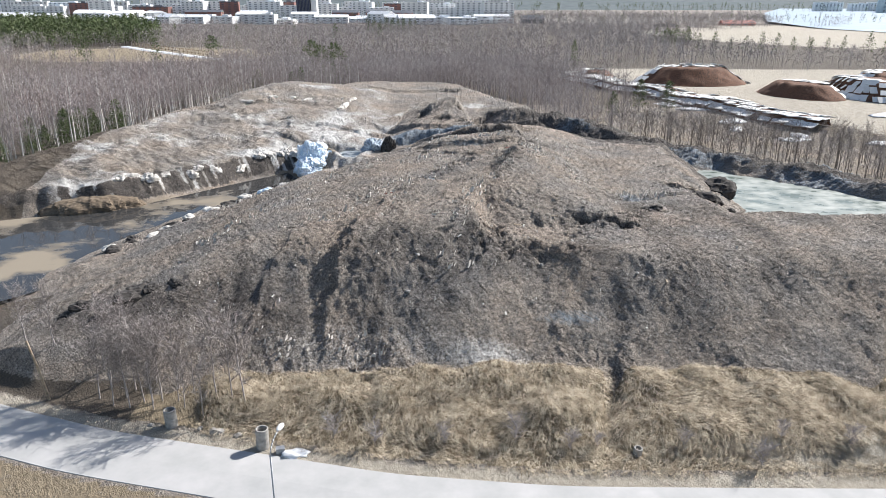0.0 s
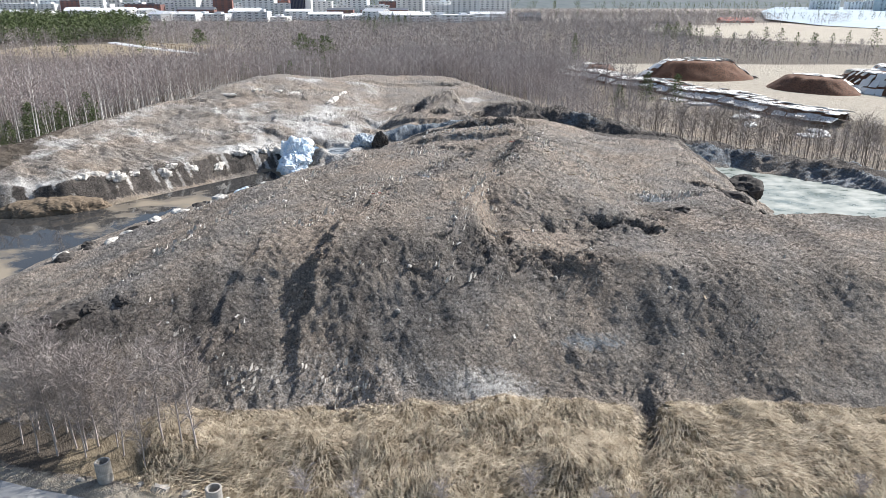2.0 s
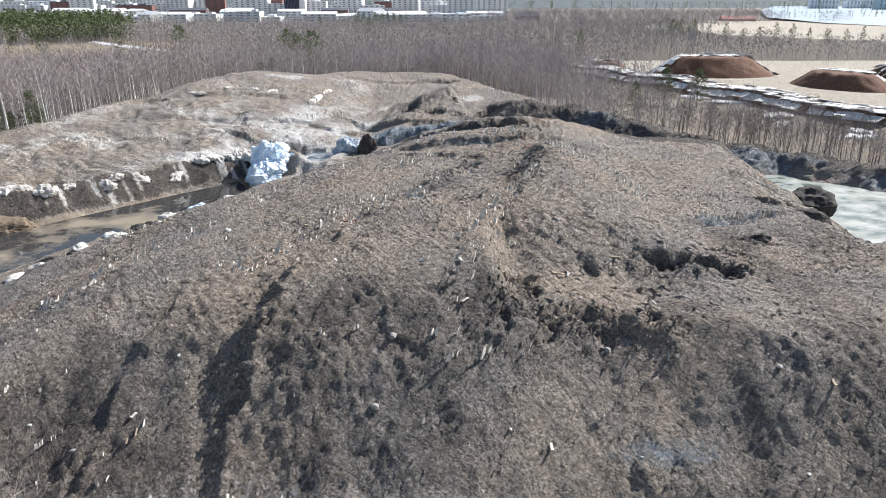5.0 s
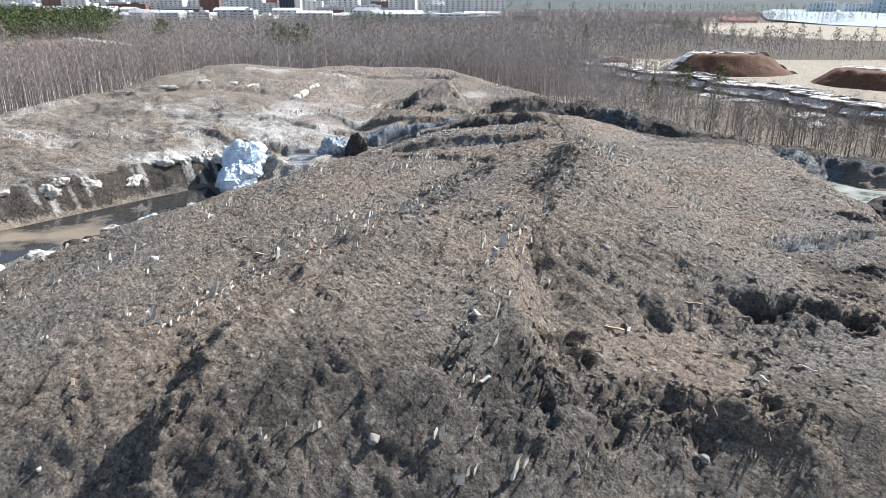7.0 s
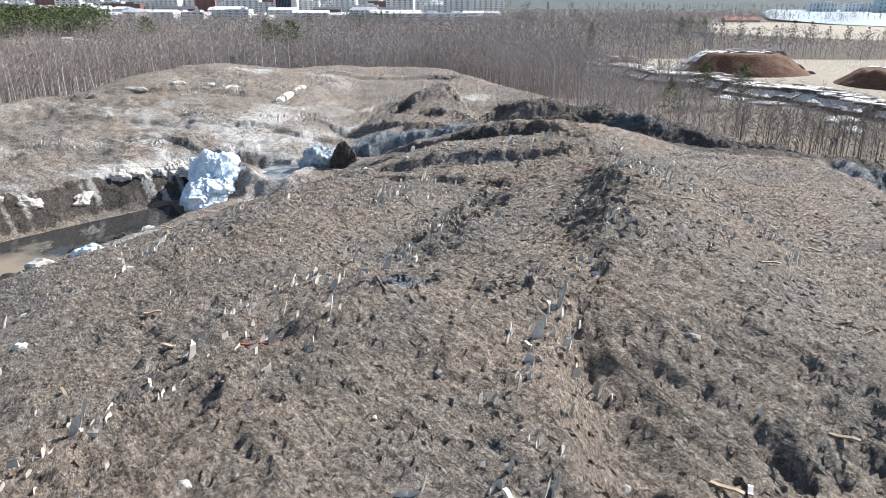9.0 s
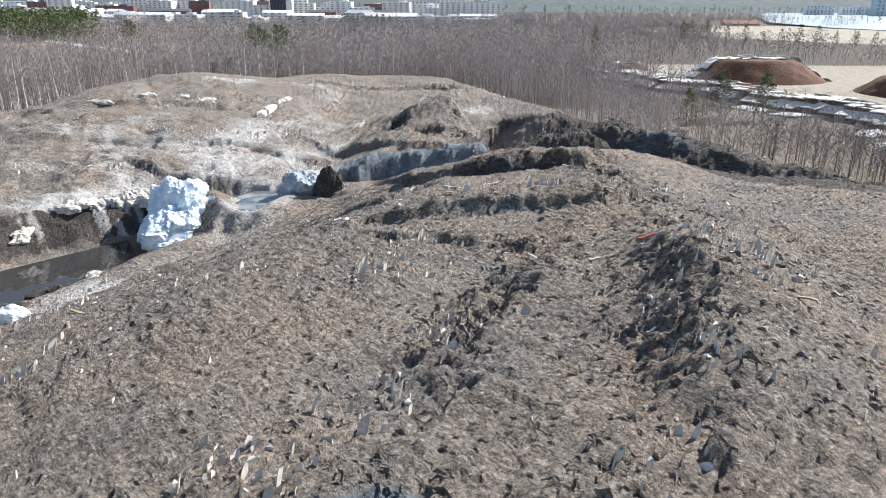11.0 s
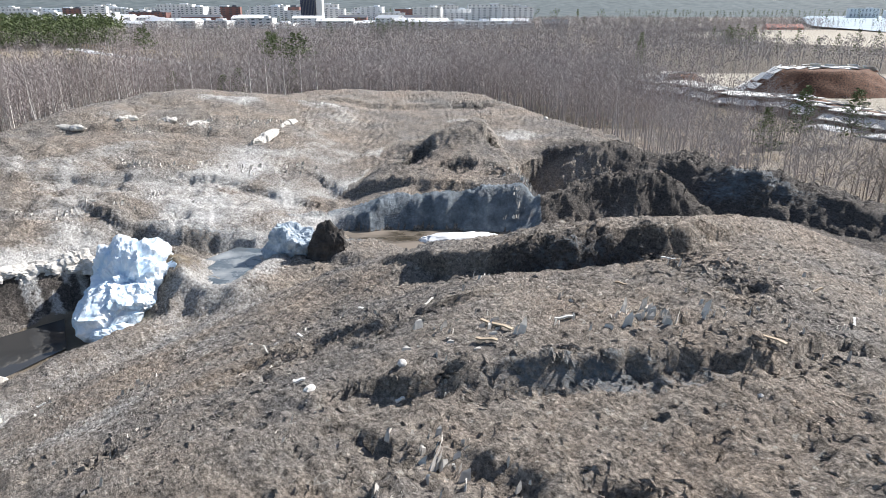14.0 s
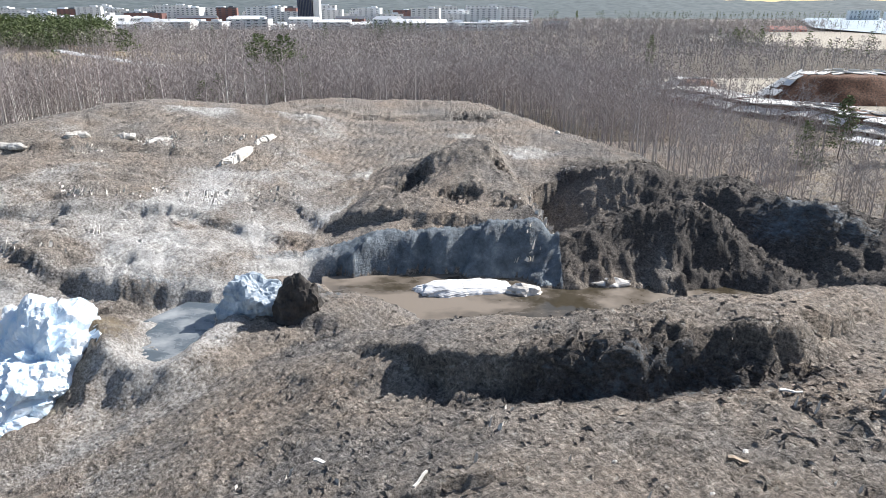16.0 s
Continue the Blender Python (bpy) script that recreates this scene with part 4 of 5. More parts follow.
# ---- roadside ----
def concrete_ring(x, y, r, h, tilt, label):
    base = tagged(new("well_ring"), label, "concrete ring", "well rings by the road")
    n = max(1, round(h / 0.9))
    for k in range(n):
        z0, z1 = k * h / n, (k + 1) * h / n - 0.02
        bm = bmesh.new()
        prof = [(r, z0), (r, z1 - 0.03), (r - 0.03, z1), (r - 0.11, z1), (r - 0.13, z1 - 0.03), (r - 0.13, z0)]
        loops = [[bm.verts.new((q * math.cos(a), q * math.sin(a), z)) for a in [2 * math.pi * j / 28 for j in range(28)]] for q, z in prof]
        for a, b in zip(loops, loops[1:] + loops[:1]):
            for j in range(28):
                bm.faces.new((a[j], a[(j + 1) % 28], b[(j + 1) % 28], b[j]))
        part("ring", bm, CONCRETE, base, smooth=False)
    bm = bmesh.new()
    bmesh.ops.create_circle(bm, cap_ends=True, segments=28, radius=r - 0.13, matrix=Matrix.Translation((0, 0, 0.25)))
    part("bottom_soil", bm, CLOD, base, "dark wet bottom")
    base.matrix_world = pose(x, y, height(x, y) - 0.1, tilt, tilt * 0.6, 20)


concrete_ring(-14.2, 46.0, 0.52, 1.95, 1.5, "grey concrete well rings stacked at the road edge")
concrete_ring(-22.8, 48.9, 0.52, 1.7, -2.5, "weathered concrete well rings under bare birches")
concrete_ring(16.2, 45.5, 0.36, 0.7, 4, "low concrete well ring sunk in dead grass")


def street_lamp(x, y, h, turn):
    base = tagged(new("street_lamp"), "slim galvanised street lamp with a curved arm beside the road", "street lamp")
    bm = bmesh.new()
    tube(bm, [((0, 0, -0.2), 0.11), ((0, 0, 1.2), 0.10), ((0, 0, 1.25), 0.075), ((0, 0, h - 1.0), 0.055)], 12)
    part("pole", bm, GALVANISED, base, smooth=True)
    bm = bmesh.new()
    pts = [Vector((0, 0, h - 1.05))] + [Vector((1.5 * (1 - math.cos(a)), 0, h - 1.0 + 1.0 * math.sin(a))) for a in [k * math.pi / 2 / 8 for k in range(1, 9)]]
    for p, q in zip(pts, pts[1:]):
        m = Matrix.Translation((p + q) / 2) @ (q - p).to_track_quat("Z", "Y").to_matrix().to_4x4()
        bmesh.ops.create_cone(bm, cap_ends=True, segments=10, radius1=0.045, radius2=0.045, depth=(q - p).length * 1.05, matrix=m)
    part("arm", bm, GALVANISED, base, smooth=True)
    bm = bmesh.new()
    bmesh.ops.create_uvsphere(bm, u_segments=14, v_segments=8, radius=0.5)
    for v in bm.verts:
        v.co = Vector((1.75 + v.co.x * 0.95, v.co.y * 0.42, h + 0.02 + max(-0.12, v.co.z) * 0.3))
    head = part("lamp_head", bm, LAMPGLASS, base, "pale grey lamp head", True)
    bm = bmesh.new()
    box(bm, 1.8, 0, h - 0.05, 0.5, 0.24, 0.03)
    part("diffuser", bm, GALVANISED, head)
    base.matrix_world = pose(x, y, 0, 0, 0, turn)


street_lamp(-10.4, 35.4, 8.0, 80)
bm = bmesh.new()
tube(bm, [((0, 0, -0.4), 0.13), ((-0.3, -0.2, 3.0), 0.115), ((-0.65, -0.5, 6.2), 0.09)], 10)
put("utility_pole", bm, TIMBER, -35.5, 52.8, "leaning weathered timber pole at the road bend", "pole")
put("snow_patch", lump(3, 1.1, 0.6, 0.3, 3, 0.5), SNOW, -11.4, 45.0, "last white snow patch on the road verge", "snow", smooth=True)
bm = bmesh.new()
box(bm, 0, 0, 0, 0.7, 0.5, 0.5)
bmesh.ops.bevel(bm, geom=bm.edges[:], offset=0.03, segments=1)
put("junction_box", bm, GALVANISED, -12.6, 45.3, "small dark grey metal box on the verge", "box", turn=15)
for k, (x, y, r) in enumerate(((-18.6, 47.9, 0.62), (-16.7, 47.5, 0.42), (-20.2, 48.4, 0.3), (-15.4, 48.0, 0.28), (-24.6, 48.9, 0.3))):
    put("boulder", lump(20 + k, r, r * 0.8, r * 0.75, 2), STONE, x, y, "rounded grey boulder on the road verge", "boulder", "boulders on the verge", turn=40 * k)

front_birch = [tree_thing("birch_tree", bare_tree(70 + k, 9, 0.30, 30, 22, 1.0), GREYTWIG, DARKTWIG, "slender leafless birch with a hazy twig crown by the road", group="roadside birches") for k in range(4)]
plant_all(front_birch, [(-26.7, 52.6), (-25.8, 52.3), (-25.1, 52.7), (-20.4, 49.9), (-16.9, 50.8), (-19.6, 51.6), (-28.6, 53.2), (-31.5, 55.5), (-22.5, 51.2), (-29.8, 56.5), (-27.6, 51.6), (-24, 54), (-31, 53), (-23.4, 52.2), (-26.2, 54.4), (-28, 53.9), (-22.2, 53), (-29.3, 52), (-25.4, 51.4), (-18.2, 51.4), (-30.4, 54.2), (-37, 57.5), (-40.5, 58.6)], 0.6, 0.95, 5)
bush = [tree_thing("bush", bare_tree(80 + k, 3, 0.5, 26, 16, 1.0), TWIG, GREYTWIG, "leafless dark bush in the dead grass", "bush", "bushes on the verge") for k in range(3)]
plant_all(bush, [(25.4, 43.8), (33.3, 45.9), (13, 45.9), (10.8, 45.5), (0.7, 45.9), (28, 46.5), (-5, 46.2), (38, 45), (20, 46), (-8.5, 47), (6.5, 46.5)], 0.45, 0.85, 6)


def dead_grass():
    """Drooping straw over the berm: every blade is two bent pieces."""
    rng = random.Random(8)
    px, py = [], []
    while len(px) < 95000:
        x, y = rng.uniform(-21, 50), rng.uniform(43, 59)
        px.append(x), py.append(y)
    X, Y = np.array(px).reshape(1, -1), np.array(py).reshape(1, -1)
    z, off, _, grassy, _ = land(X, Y)
    clump = fbm(X, Y, 2.4, 3, 88)[0]
    turns = fbm(X, Y, 3.5, 2, 89)[0]
    verts, faces = [], []
    for x, y, h, o, g, c, swirl in zip(px, py, z[0], off[0], grassy[0], clump, turns):
        if o < 1.6 or g < -0.15 or y > 58 or (o < 4 and rng.random() < 0.6) or c < -0.45:
            continue
        ln = rng.uniform(0.5, 1.3) * (0.9 + 0.5 * c)
        a = math.atan2(-1, 0.3) + 2.2 * swirl + rng.gauss(0, 0.5)
        d = Vector((math.cos(a), math.sin(a), 0))
        s = Vector((-d.y, d.x, 0)) * rng.uniform(0.013, 0.026)
        p = Vector((x, y, h - 0.05))
        q = p + d * ln * 0.6 + Vector((0, 0, ln * rng.uniform(0.15, 0.5)))
        r = q + d * ln * rng.uniform(0.4, 0.7) - Vector((0, 0, ln * rng.uniform(0.0, 0.4)))
        b = len(verts)
        verts.extend([p - s, p + s, q - s, q + s, r])
        faces.extend([(b, b + 1, b + 3), (b, b + 3, b + 2), (b + 2, b + 3, b + 4)])
    me = put_mesh("dead_grass", [tuple(v) for v in verts], faces, STRAW, False)
    tagged(new("dead_grass", me), "long bleached dead grass drooping over the berm", "grass", kind="stuff")


dead_grass()


# ---- snow dump ----
def ice_blades():
    """Thin pale blades of melting ice that lean to the sun, in rows along the old windrows."""
    rng = random.Random(12)
    rows = [([(1, 64), (1, 69), (3, 73.5), (4.5, 80), (7, 86), (9.6, 93), (11, 100)], 110), ([(-5.5, 77), (-4, 84), (-1, 90), (2.5, 97)], 75), ([(-22, 80), (-18, 88), (-14, 96), (-10, 104)], 70),
            ([(-13, 72), (-9, 78), (-6, 86)], 70), ([(-32, 90), (-27, 101), (-22, 113)], 75), ([(18.5, 87), (17.2, 92)], 30), ([(23, 89.5), (31, 91.5)], 60), ([(-3.5, 98), (-1, 107)], 50), ([(-28, 73), (-22, 80)], 40),
            ([(-25, 57.5), (-4, 57)], 75), ([(-2, 111.5), (9, 113.2)], 50), ([(12, 93), (13, 101)], 40), ([(-36, 104), (-26, 122)], 90), ([(5, 159), (6.8, 170)], 90), ([(-45, 176), (-28, 187)], 60), ([(-40, 164), (-18, 172)], 70), ([(-60, 140), (-30, 158)], 75)]
    pts = []
    for line, n in rows:
        for _ in range(int(0.7 * n)):
            k = rng.randrange(len(line) - 1)
            (x0, y0), (x1, y1) = line[k], line[k + 1]
            u = rng.random()
            pts.append((x0 + u * (x1 - x0) + rng.gauss(0, 0.8), y0 + u * (y1 - y0) + rng.gauss(0, 0.8), 1.0))
    for _ in range(420):
        pts.append((rng.uniform(-34, 32), rng.uniform(60, 124), 0.55))
    hs = heights([p[0] for p in pts], [p[1] for p in pts])
    verts, faces = [], []
    for (x, y, k), z in zip(pts, hs):
        for _ in range(rng.choice((1, 2, 3, 4))):
            h, w = rng.uniform(0.08, 0.36) * k * rng.choice((0.5, 0.8, 1, 1.9)), rng.uniform(0.05, 0.2) * k
            a = rng.gauss(0.9, 0.8)
            ux, uy = math.cos(a), math.sin(a)
            bx, by = x + rng.gauss(0, 0.3), y + rng.gauss(0, 0.3)
            b = len(verts)
            for sx, sy in ((-1, -0.35), (1, -0.35), (1, 0.35), (-1, 0.35)):
                verts.append((bx + (ux * sx - uy * sy) * w, by + (uy * sx + ux * sy) * w, z - 0.2))
            m = [(bx + ux * w * s + 0.25 * h, by + uy * w * s + 0.12 * h, z + h * rng.uniform(0.35, 0.8)) for s in (-0.85, 0.75)]
            verts.extend(m + [(bx + 0.4 * h + rng.gauss(0, 0.4) * w, by + 0.2 * h + rng.gauss(0, 0.4) * w, z + h)])
            faces.extend([(b, b + 1, b + 5), (b, b + 5, b + 4), (b + 2, b + 3, b + 4), (b + 2, b + 4, b + 5), (b + 1, b + 2, b + 5), (b + 3, b, b + 4), (b + 4, b + 5, b + 6)])
    me = put_mesh("ice_blades", verts, faces, DIRTY_ICE, False)
    tagged(new("ice_blades", me), "pale upright blades of melting ice in the dirt crust", "ice", kind="stuff")


ice_blades()


def crust_shards(name, pts, lo, hi, label, seed):
    """Small tilted wedges of crust standing out of the ground, each a ledge with a steep side."""
    rng = np.random.default_rng(seed)
    x, y = pts
    n = len(x)
    z, off, bd, grassy, knoll = land(x[None], y[None])
    za, zb = zones(x[None], y[None], z, off, bd, grassy, knoll)
    z = z[0]
    a = rng.normal(-0.96, 0.5, n)
    u, v = np.stack([np.cos(a), np.sin(a), 0 * a], 1), np.stack([-np.sin(a), np.cos(a), 0 * a], 1)
    size = lo + (hi - lo) * rng.random(n) ** 2.2
    l, w, h = (1.5 * size)[:, None], (size * rng.uniform(0.8, 1.4, n))[:, None], (size * rng.uniform(0.4, 0.8, n))[:, None]
    c = np.stack([x, y, z - 0.05], 1)
    up = np.array([[0, 0, 1.0]])
    s = rng.uniform(-0.5, 0.5, (n, 1))
    verts = np.stack([c - u * l, c + u * l, c + v * w + up * 0.02, c + u * l * s + v * 0.55 * w + up * h], 1).reshape(-1, 3)
    b = np.arange(n)[:, None] * 4
    faces = np.concatenate([b + [[0, 1, 3]], b + [[1, 2, 3]], b + [[2, 0, 3]]])
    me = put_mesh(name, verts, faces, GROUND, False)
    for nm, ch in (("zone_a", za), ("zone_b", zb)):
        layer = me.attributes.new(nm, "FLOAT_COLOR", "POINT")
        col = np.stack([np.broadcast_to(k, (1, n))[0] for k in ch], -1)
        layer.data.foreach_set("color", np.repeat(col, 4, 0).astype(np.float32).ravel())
    tagged(new(name, me), label, "crust", kind="stuff")


def dump_places(n, seed):
    rng = np.random.default_rng(seed)
    x, y = rng.uniform(-38, 40, n), 57 + 75 * rng.random(n) ** 0.9
    keep = (fbm(x, y, 5, 3, seed) > rng.uniform(-0.6, 0.45, n)) & (heights(x, y) > 1.6)
    return x[keep], y[keep]


def rubble_places(seed):
    rng = np.random.default_rng(seed)
    out = []
    for hx, hy, rx, ry, turn, deep in HOLLOWS:
        k = int(90 * rx * ry + 40)
        out.append(np.stack([hx + rng.normal(0, rx * 0.75, k), hy + rng.normal(0, ry + 0.3, k)]))
    for pts, half, tall in CHURNED:
        for (x0, y0, _), (x1, y1, _) in zip(pts, pts[1:]):
            k = int(34 * half * math.hypot(x1 - x0, y1 - y0))
            q = rng.random(k)
            out.append(np.stack([x0 + q * (x1 - x0) + rng.normal(0, half * 0.6, k), y0 + q * (y1 - y0) + rng.normal(0, half * 0.6, k)]))
    for line in (DARK_1, DARK_2[:9]):
        for (x0, y0, _), (x1, y1, _) in zip(line, line[1:]):
            k = int(40 * math.hypot(x1 - x0, y1 - y0))
            q = rng.random(k)
            out.append(np.stack([x0 + q * (x1 - x0) + rng.normal(0, 2.6, k), y0 + q * (y1 - y0) + rng.normal(0, 2.6, k)]))
    return np.concatenate(out, 1)


def bowl_places(n, seed):
    rng = np.random.default_rng(seed)
    x, y = rng.uniform(-66, 12, n), rng.uniform(132, 218, n)
    keep = (fbm(x, y, 6, 3, seed) > rng.uniform(-0.5, 0.5, n)) & (heights(x, y) > 3.2)
    return x[keep], y[keep]


crust_shards("crust_shards", dump_places(90000, 21), 0.03, 0.17, "small tilted ledges of dirt crust on the melting snow", 22)
crust_shards("crust_rubble", rubble_places(23), 0.06, 0.27, "dark broken clods of crust in the collapsed hollows", 24)
crust_shards("crust_shards", bowl_places(12000, 25), 0.06, 0.24, "dirty ledges of crust on the snow field", 26)
put("ice_block", rugged(31, 4.4, 5.4, 4.0, 6, 0.38), ICE, -28.0, 141.4, "large jagged block of clean white and blue ice beside the meltwater", "ice block", turn=25, z=1.3)
put("ice_block", rugged(32, 1.5, 2.2, 1.1, 5), ICE, -27.2, 135.6, "low white ice piece at the mound's foot", "ice block", turn=60)
put("ice_block", rugged(33, 1.6, 1.1, 1.1, 4), ICE, -31, 114.6, "small white ice lump at the edge of the puddle", "ice block")
put("ice_slab", rugged(36, 4.2, 1.7, 0.8, 5), SNOW, -1.2, 154.6, "white rotten ice slab lying in the trough water", "ice slab", z=2.4, turn=12)
put("ice_slab", lump(37, 1.4, 0.9, 0.7, 3, 0.4), DIRTY_ICE, 4.2, 154.2, "dirty ice piece lying in the trough water", "ice slab", z=2.4)
put("ice_slab", lump(38, 2.0, 0.8, 0.6, 3, 0.4), DIRTY_ICE, 11.5, 156.2, "low dirty ice piece at the water's edge", "ice slab", z=2.4)
put("soil_mound", rugged(44, 8.0, 3.0, 2.3, 6, 0.3), SOIL, -60.5, 112.0, "low brown soil heap below the cut bank", "soil heap", sink=0.4, turn=20)
put("black_lump", rugged(39, 2.0, 1.5, 2.9, 5), CLOD, -12.6, 146.2, "tall black overhanging lump of frozen soil", "soil lump", sink=0.2)
put("ice_lump", rugged(40, 2.6, 2.2, 2.6, 5), plain("blue_dirty_ice", (0.12, 0.18, 0.25), (0.60, 0.66, 0.70), 1.1, 0.6, relief=0.2), -15.8, 147.6, "blue-grey ice lump above the small pool", "ice lump", sink=0.3)
for k, (x, y, s) in enumerate(((38.2, 98.6, 2.0), (44.6, 109.6, 2.6), (40.6, 99.6, 1.0), (36, 96.4, 0.7), (42.5, 98.2, 0.8), (47, 100.5, 0.6), (27.2, 83.6, 0.7), (45.5, 96, 0.7))):
    put("soil_lump", rugged(50 + k, s * 1.4, s * 1.1, s * 0.9, 4), CLOD, x, y, "dark frozen soil lump at the edge of the pond", "soil lump", "lumps by the pond", turn=50 * k, sink=0.2)
for k, (x, y, l, w, h, turn) in enumerate(((-27.2, 181.0, 3.6, 0.8, 1.0, 78), (-25.8, 187.2, 2.6, 0.7, 0.9, 74), (-36.6, 182.4, 2.0, 0.9, 0.7, 55), (-41, 182.2, 1.2, 0.6, 0.6, 25), (-45.5, 179.5, 1.4, 0.6, 0.6, 30), (-51, 176, 2.0, 0.8, 0.6, 10))):
    put("ice_outcrop", rugged(70 + k, l, w, h * 0.9, 5, 0.45), DIRTY_ICE, x, y, "pale ice ridge breaking through the dirt", "ice outcrop", "ice ridges", turn=turn, sink=0.2)


def bank_ice():
    """Frozen drips and humps along the cut bank above the track."""
    rng = random.Random(15)
    for k in range(24):
        u = (k + rng.random()) / 24
        q = u * 4
        i = min(3, int(q))
        (x0, y0, _), (x1, y1, _) = BANK[2 + i - (i == 3)], BANK[3 + i - (i == 3)]
        x, y = x0 + (q - i) * (x1 - x0), y0 + (q - i) * (y1 - y0)
        x, y = x - 1.2 + rng.uniform(-0.8, 0.6), y + 1.6 + rng.uniform(-0.8, 0.8)
        put("ice_hump", rugged(100 + k, rng.uniform(0.9, 2.2), rng.uniform(0.5, 0.9), rng.uniform(0.6, 1.1), 4, 0.45), DIRTY_ICE, x, y, "white ice hump dripping over the cut bank", "ice hump", "ice along the bank", turn=45 + rng.uniform(-25, 25), sink=0.45)


bank_ice()
rr = random.Random(51)
for k in range(34):
    u = k / 33 * 5
    i = min(4, int(u))
    (x0, y0), (x1, y1) = [(-47, 86), (-42.5, 94), (-38.6, 103), (-36, 111), (-33, 119), (-30.5, 128)][i:i + 2]
    x, y, r = x0 + (u - i) * (x1 - x0) + rr.gauss(0.6, 0.9), y0 + (u - i) * (y1 - y0) + rr.gauss(0, 0.9), rr.uniform(0.35, 1.1)
    pale = rr.random() < 0.45
    put("toe_lump", rugged(300 + k, r * rr.uniform(1, 1.6), r, r * 0.7, 3), DIRTY_ICE if pale else CLOD, x, y, "pale dirty ice lump along the puddle's edge" if pale else "dark frozen soil lump along the puddle's edge", "lump", "lumps along the puddle", turn=rr.uniform(0, 180), sink=0.15)
for k, (x, y, r) in enumerate(((-36.4, 63.4, 1.3), (-34, 63.0, 1.0), (-31.2, 62.8, 1.5), (-29.6, 63.4, 0.9), (-38.5, 62.5, 0.8), (-27, 63.6, 0.7))):
    put("soil_clod", rugged(340 + k, r * 1.5, r, r * 0.8, 4), CLOD, x, y, "black frozen soil clod on the mound's shoulder", "soil clod", "clods on the shoulder", turn=30 * k, sink=0.3)

for k, (x, y, r, pale) in enumerate(((9.2, 79.1, 0.42, 0), (5.65, 73.8, 0.34, 0), (-2.4, 65.5, 0.45, 0), (10.5, 65.9, 0.35, 0), (-3.2, 62.0, 0.42, 0), (6.4, 83.1, 0.3, 1), (-16.7, 81.3, 0.4, 1), (-5.8, 109.7, 0.42, 1), (-2.6, 110.2, 0.28, 1), (-6.6, 71.4, 0.3, 1), (-28, 95, 0.4, 1), (12.2, 199.9, 0.7, 1), (-14, 58, 0.3, 0), (20, 64, 0.25, 1), (22, 84, 0.25, 1), (-16, 90, 0.3, 1))):
    put("stone", lump(140 + k, r * 0.7, r * 0.55, r * 0.5, 2, 0.3), WHITESTONE if pale else STONE, x, y, "pale angular stone on the dirt crust" if pale else "rounded grey stone on the dirt crust", "stone", "stones on the dump", turn=37 * k)
rng = random.Random(21)
for k in range(110):
    x, y = rng.uniform(-32, 34), rng.uniform(58, 126)
    r = rng.uniform(0.07, 0.2)
    put("stone", lump(160 + k, r, r * 0.7, r * 0.7, 1, 0.25), rng.choice((STONE, WHITESTONE, WHITESTONE)), x, y, "small pale stone melted out of the snow", "stone", "stones on the dump", turn=rng.uniform(0, 360))


def plank(x, y, l, w, turn, mat, label, category="plank"):
    bm = bmesh.new()
    box(bm, 0, 0, 0, l, w, 0.06)
    bmesh.ops.subdivide_edges(bm, edges=[e for e in bm.edges if e.calc_length() > l * 0.9], cuts=3)
    for v in bm.verts:
        v.co.z += 0.05 * math.sin(v.co.x * 5 / l)
    ob = put(category.replace(" ", "_"), bm, mat, x, y, label, category, "debris on the dump", turn=turn)
    ob.location.z += 0.08


for x, y, l, turn in ((0.8, 112.2, 1.5, -40), (0.4, 111.0, 0.8, -20), (10.2, 110.4, 1.2, -60), (8.6, 73.6, 1.0, -40), (13.0, 75.4, 0.9, -35), (15, 86, 0.9, -30), (12.8, 91.5, 1.0, -45), (-12, 83, 0.7, 10)):
    plank(x, y, l, 0.14, turn, TIMBER, "pale broken plank lying on the dirt")
plank(9.6, 99.3, 1.6, 0.07, 30, RED, "thin red marker stick on the dirt", "marker stick")
plank(-6.4, 78.1, 1.0, 0.07, -5, RED, "thin red marker stick on the dirt", "marker stick")
for k in range(40):
    plank(rng.uniform(-28, 28), rng.uniform(60, 124), rng.uniform(0.3, 0.8), rng.uniform(0.05, 0.16), rng.uniform(0, 180), rng.choice((TIMBER, COVER, WHITESTONE)), "small scrap of pale litter on the dirt", "litter scrap")

# ---- first rows of trees and the conifers ----
edge_birch = [tree_thing("birch_tree", bare_tree(90 + k, 13, 0.17, 24, 15, 1.1, 0.42), BARK, TWIG, "tall white-stemmed leafless birch at the wood's edge", group="birches at the edge") for k in range(4)]
plant_all(edge_birch, [(-84 + 1.2 * k + (k * 37 % 7) * 0.6, 133 + 2.3 * k) for k in range(10)] + [(-73 + 0.33 * k - (k * 53 % 5), 158 + 2.6 * k) for k in range(26)] + [(-62 + 2.6 * k, 212 + (k * 29 % 9)) for k in range(14)] + [(-90 - 3 * k, 128 - 1.6 * k) for k in range(9)], 0.75, 1.15, 9)
edge_alder = [tree_thing("alder_tree", bare_tree(95 + k, 8, 0.26, 22, 15, 1.0), GREYTWIG, GREYTWIG, "low grey leafless alder above the dark bank", group="alders at the edge") for k in range(4)]
plant_all(edge_alder, [(30 + 2.4 * k, 186 - 1.65 * k + (k * 31 % 5)) for k in range(30)] + [(84 + 1.5 * k, 132 - 1.2 * k) for k in range(14)], 0.7, 1.15, 10)
pine = [tree_thing("pine_tree", conifer(110 + k, 10, 0.26, 20, 9, 5, 3, 0.85, 0.16), ALDER, NEEDLE, "dark green pine among leafless trees", group="pines") for k in range(4)]
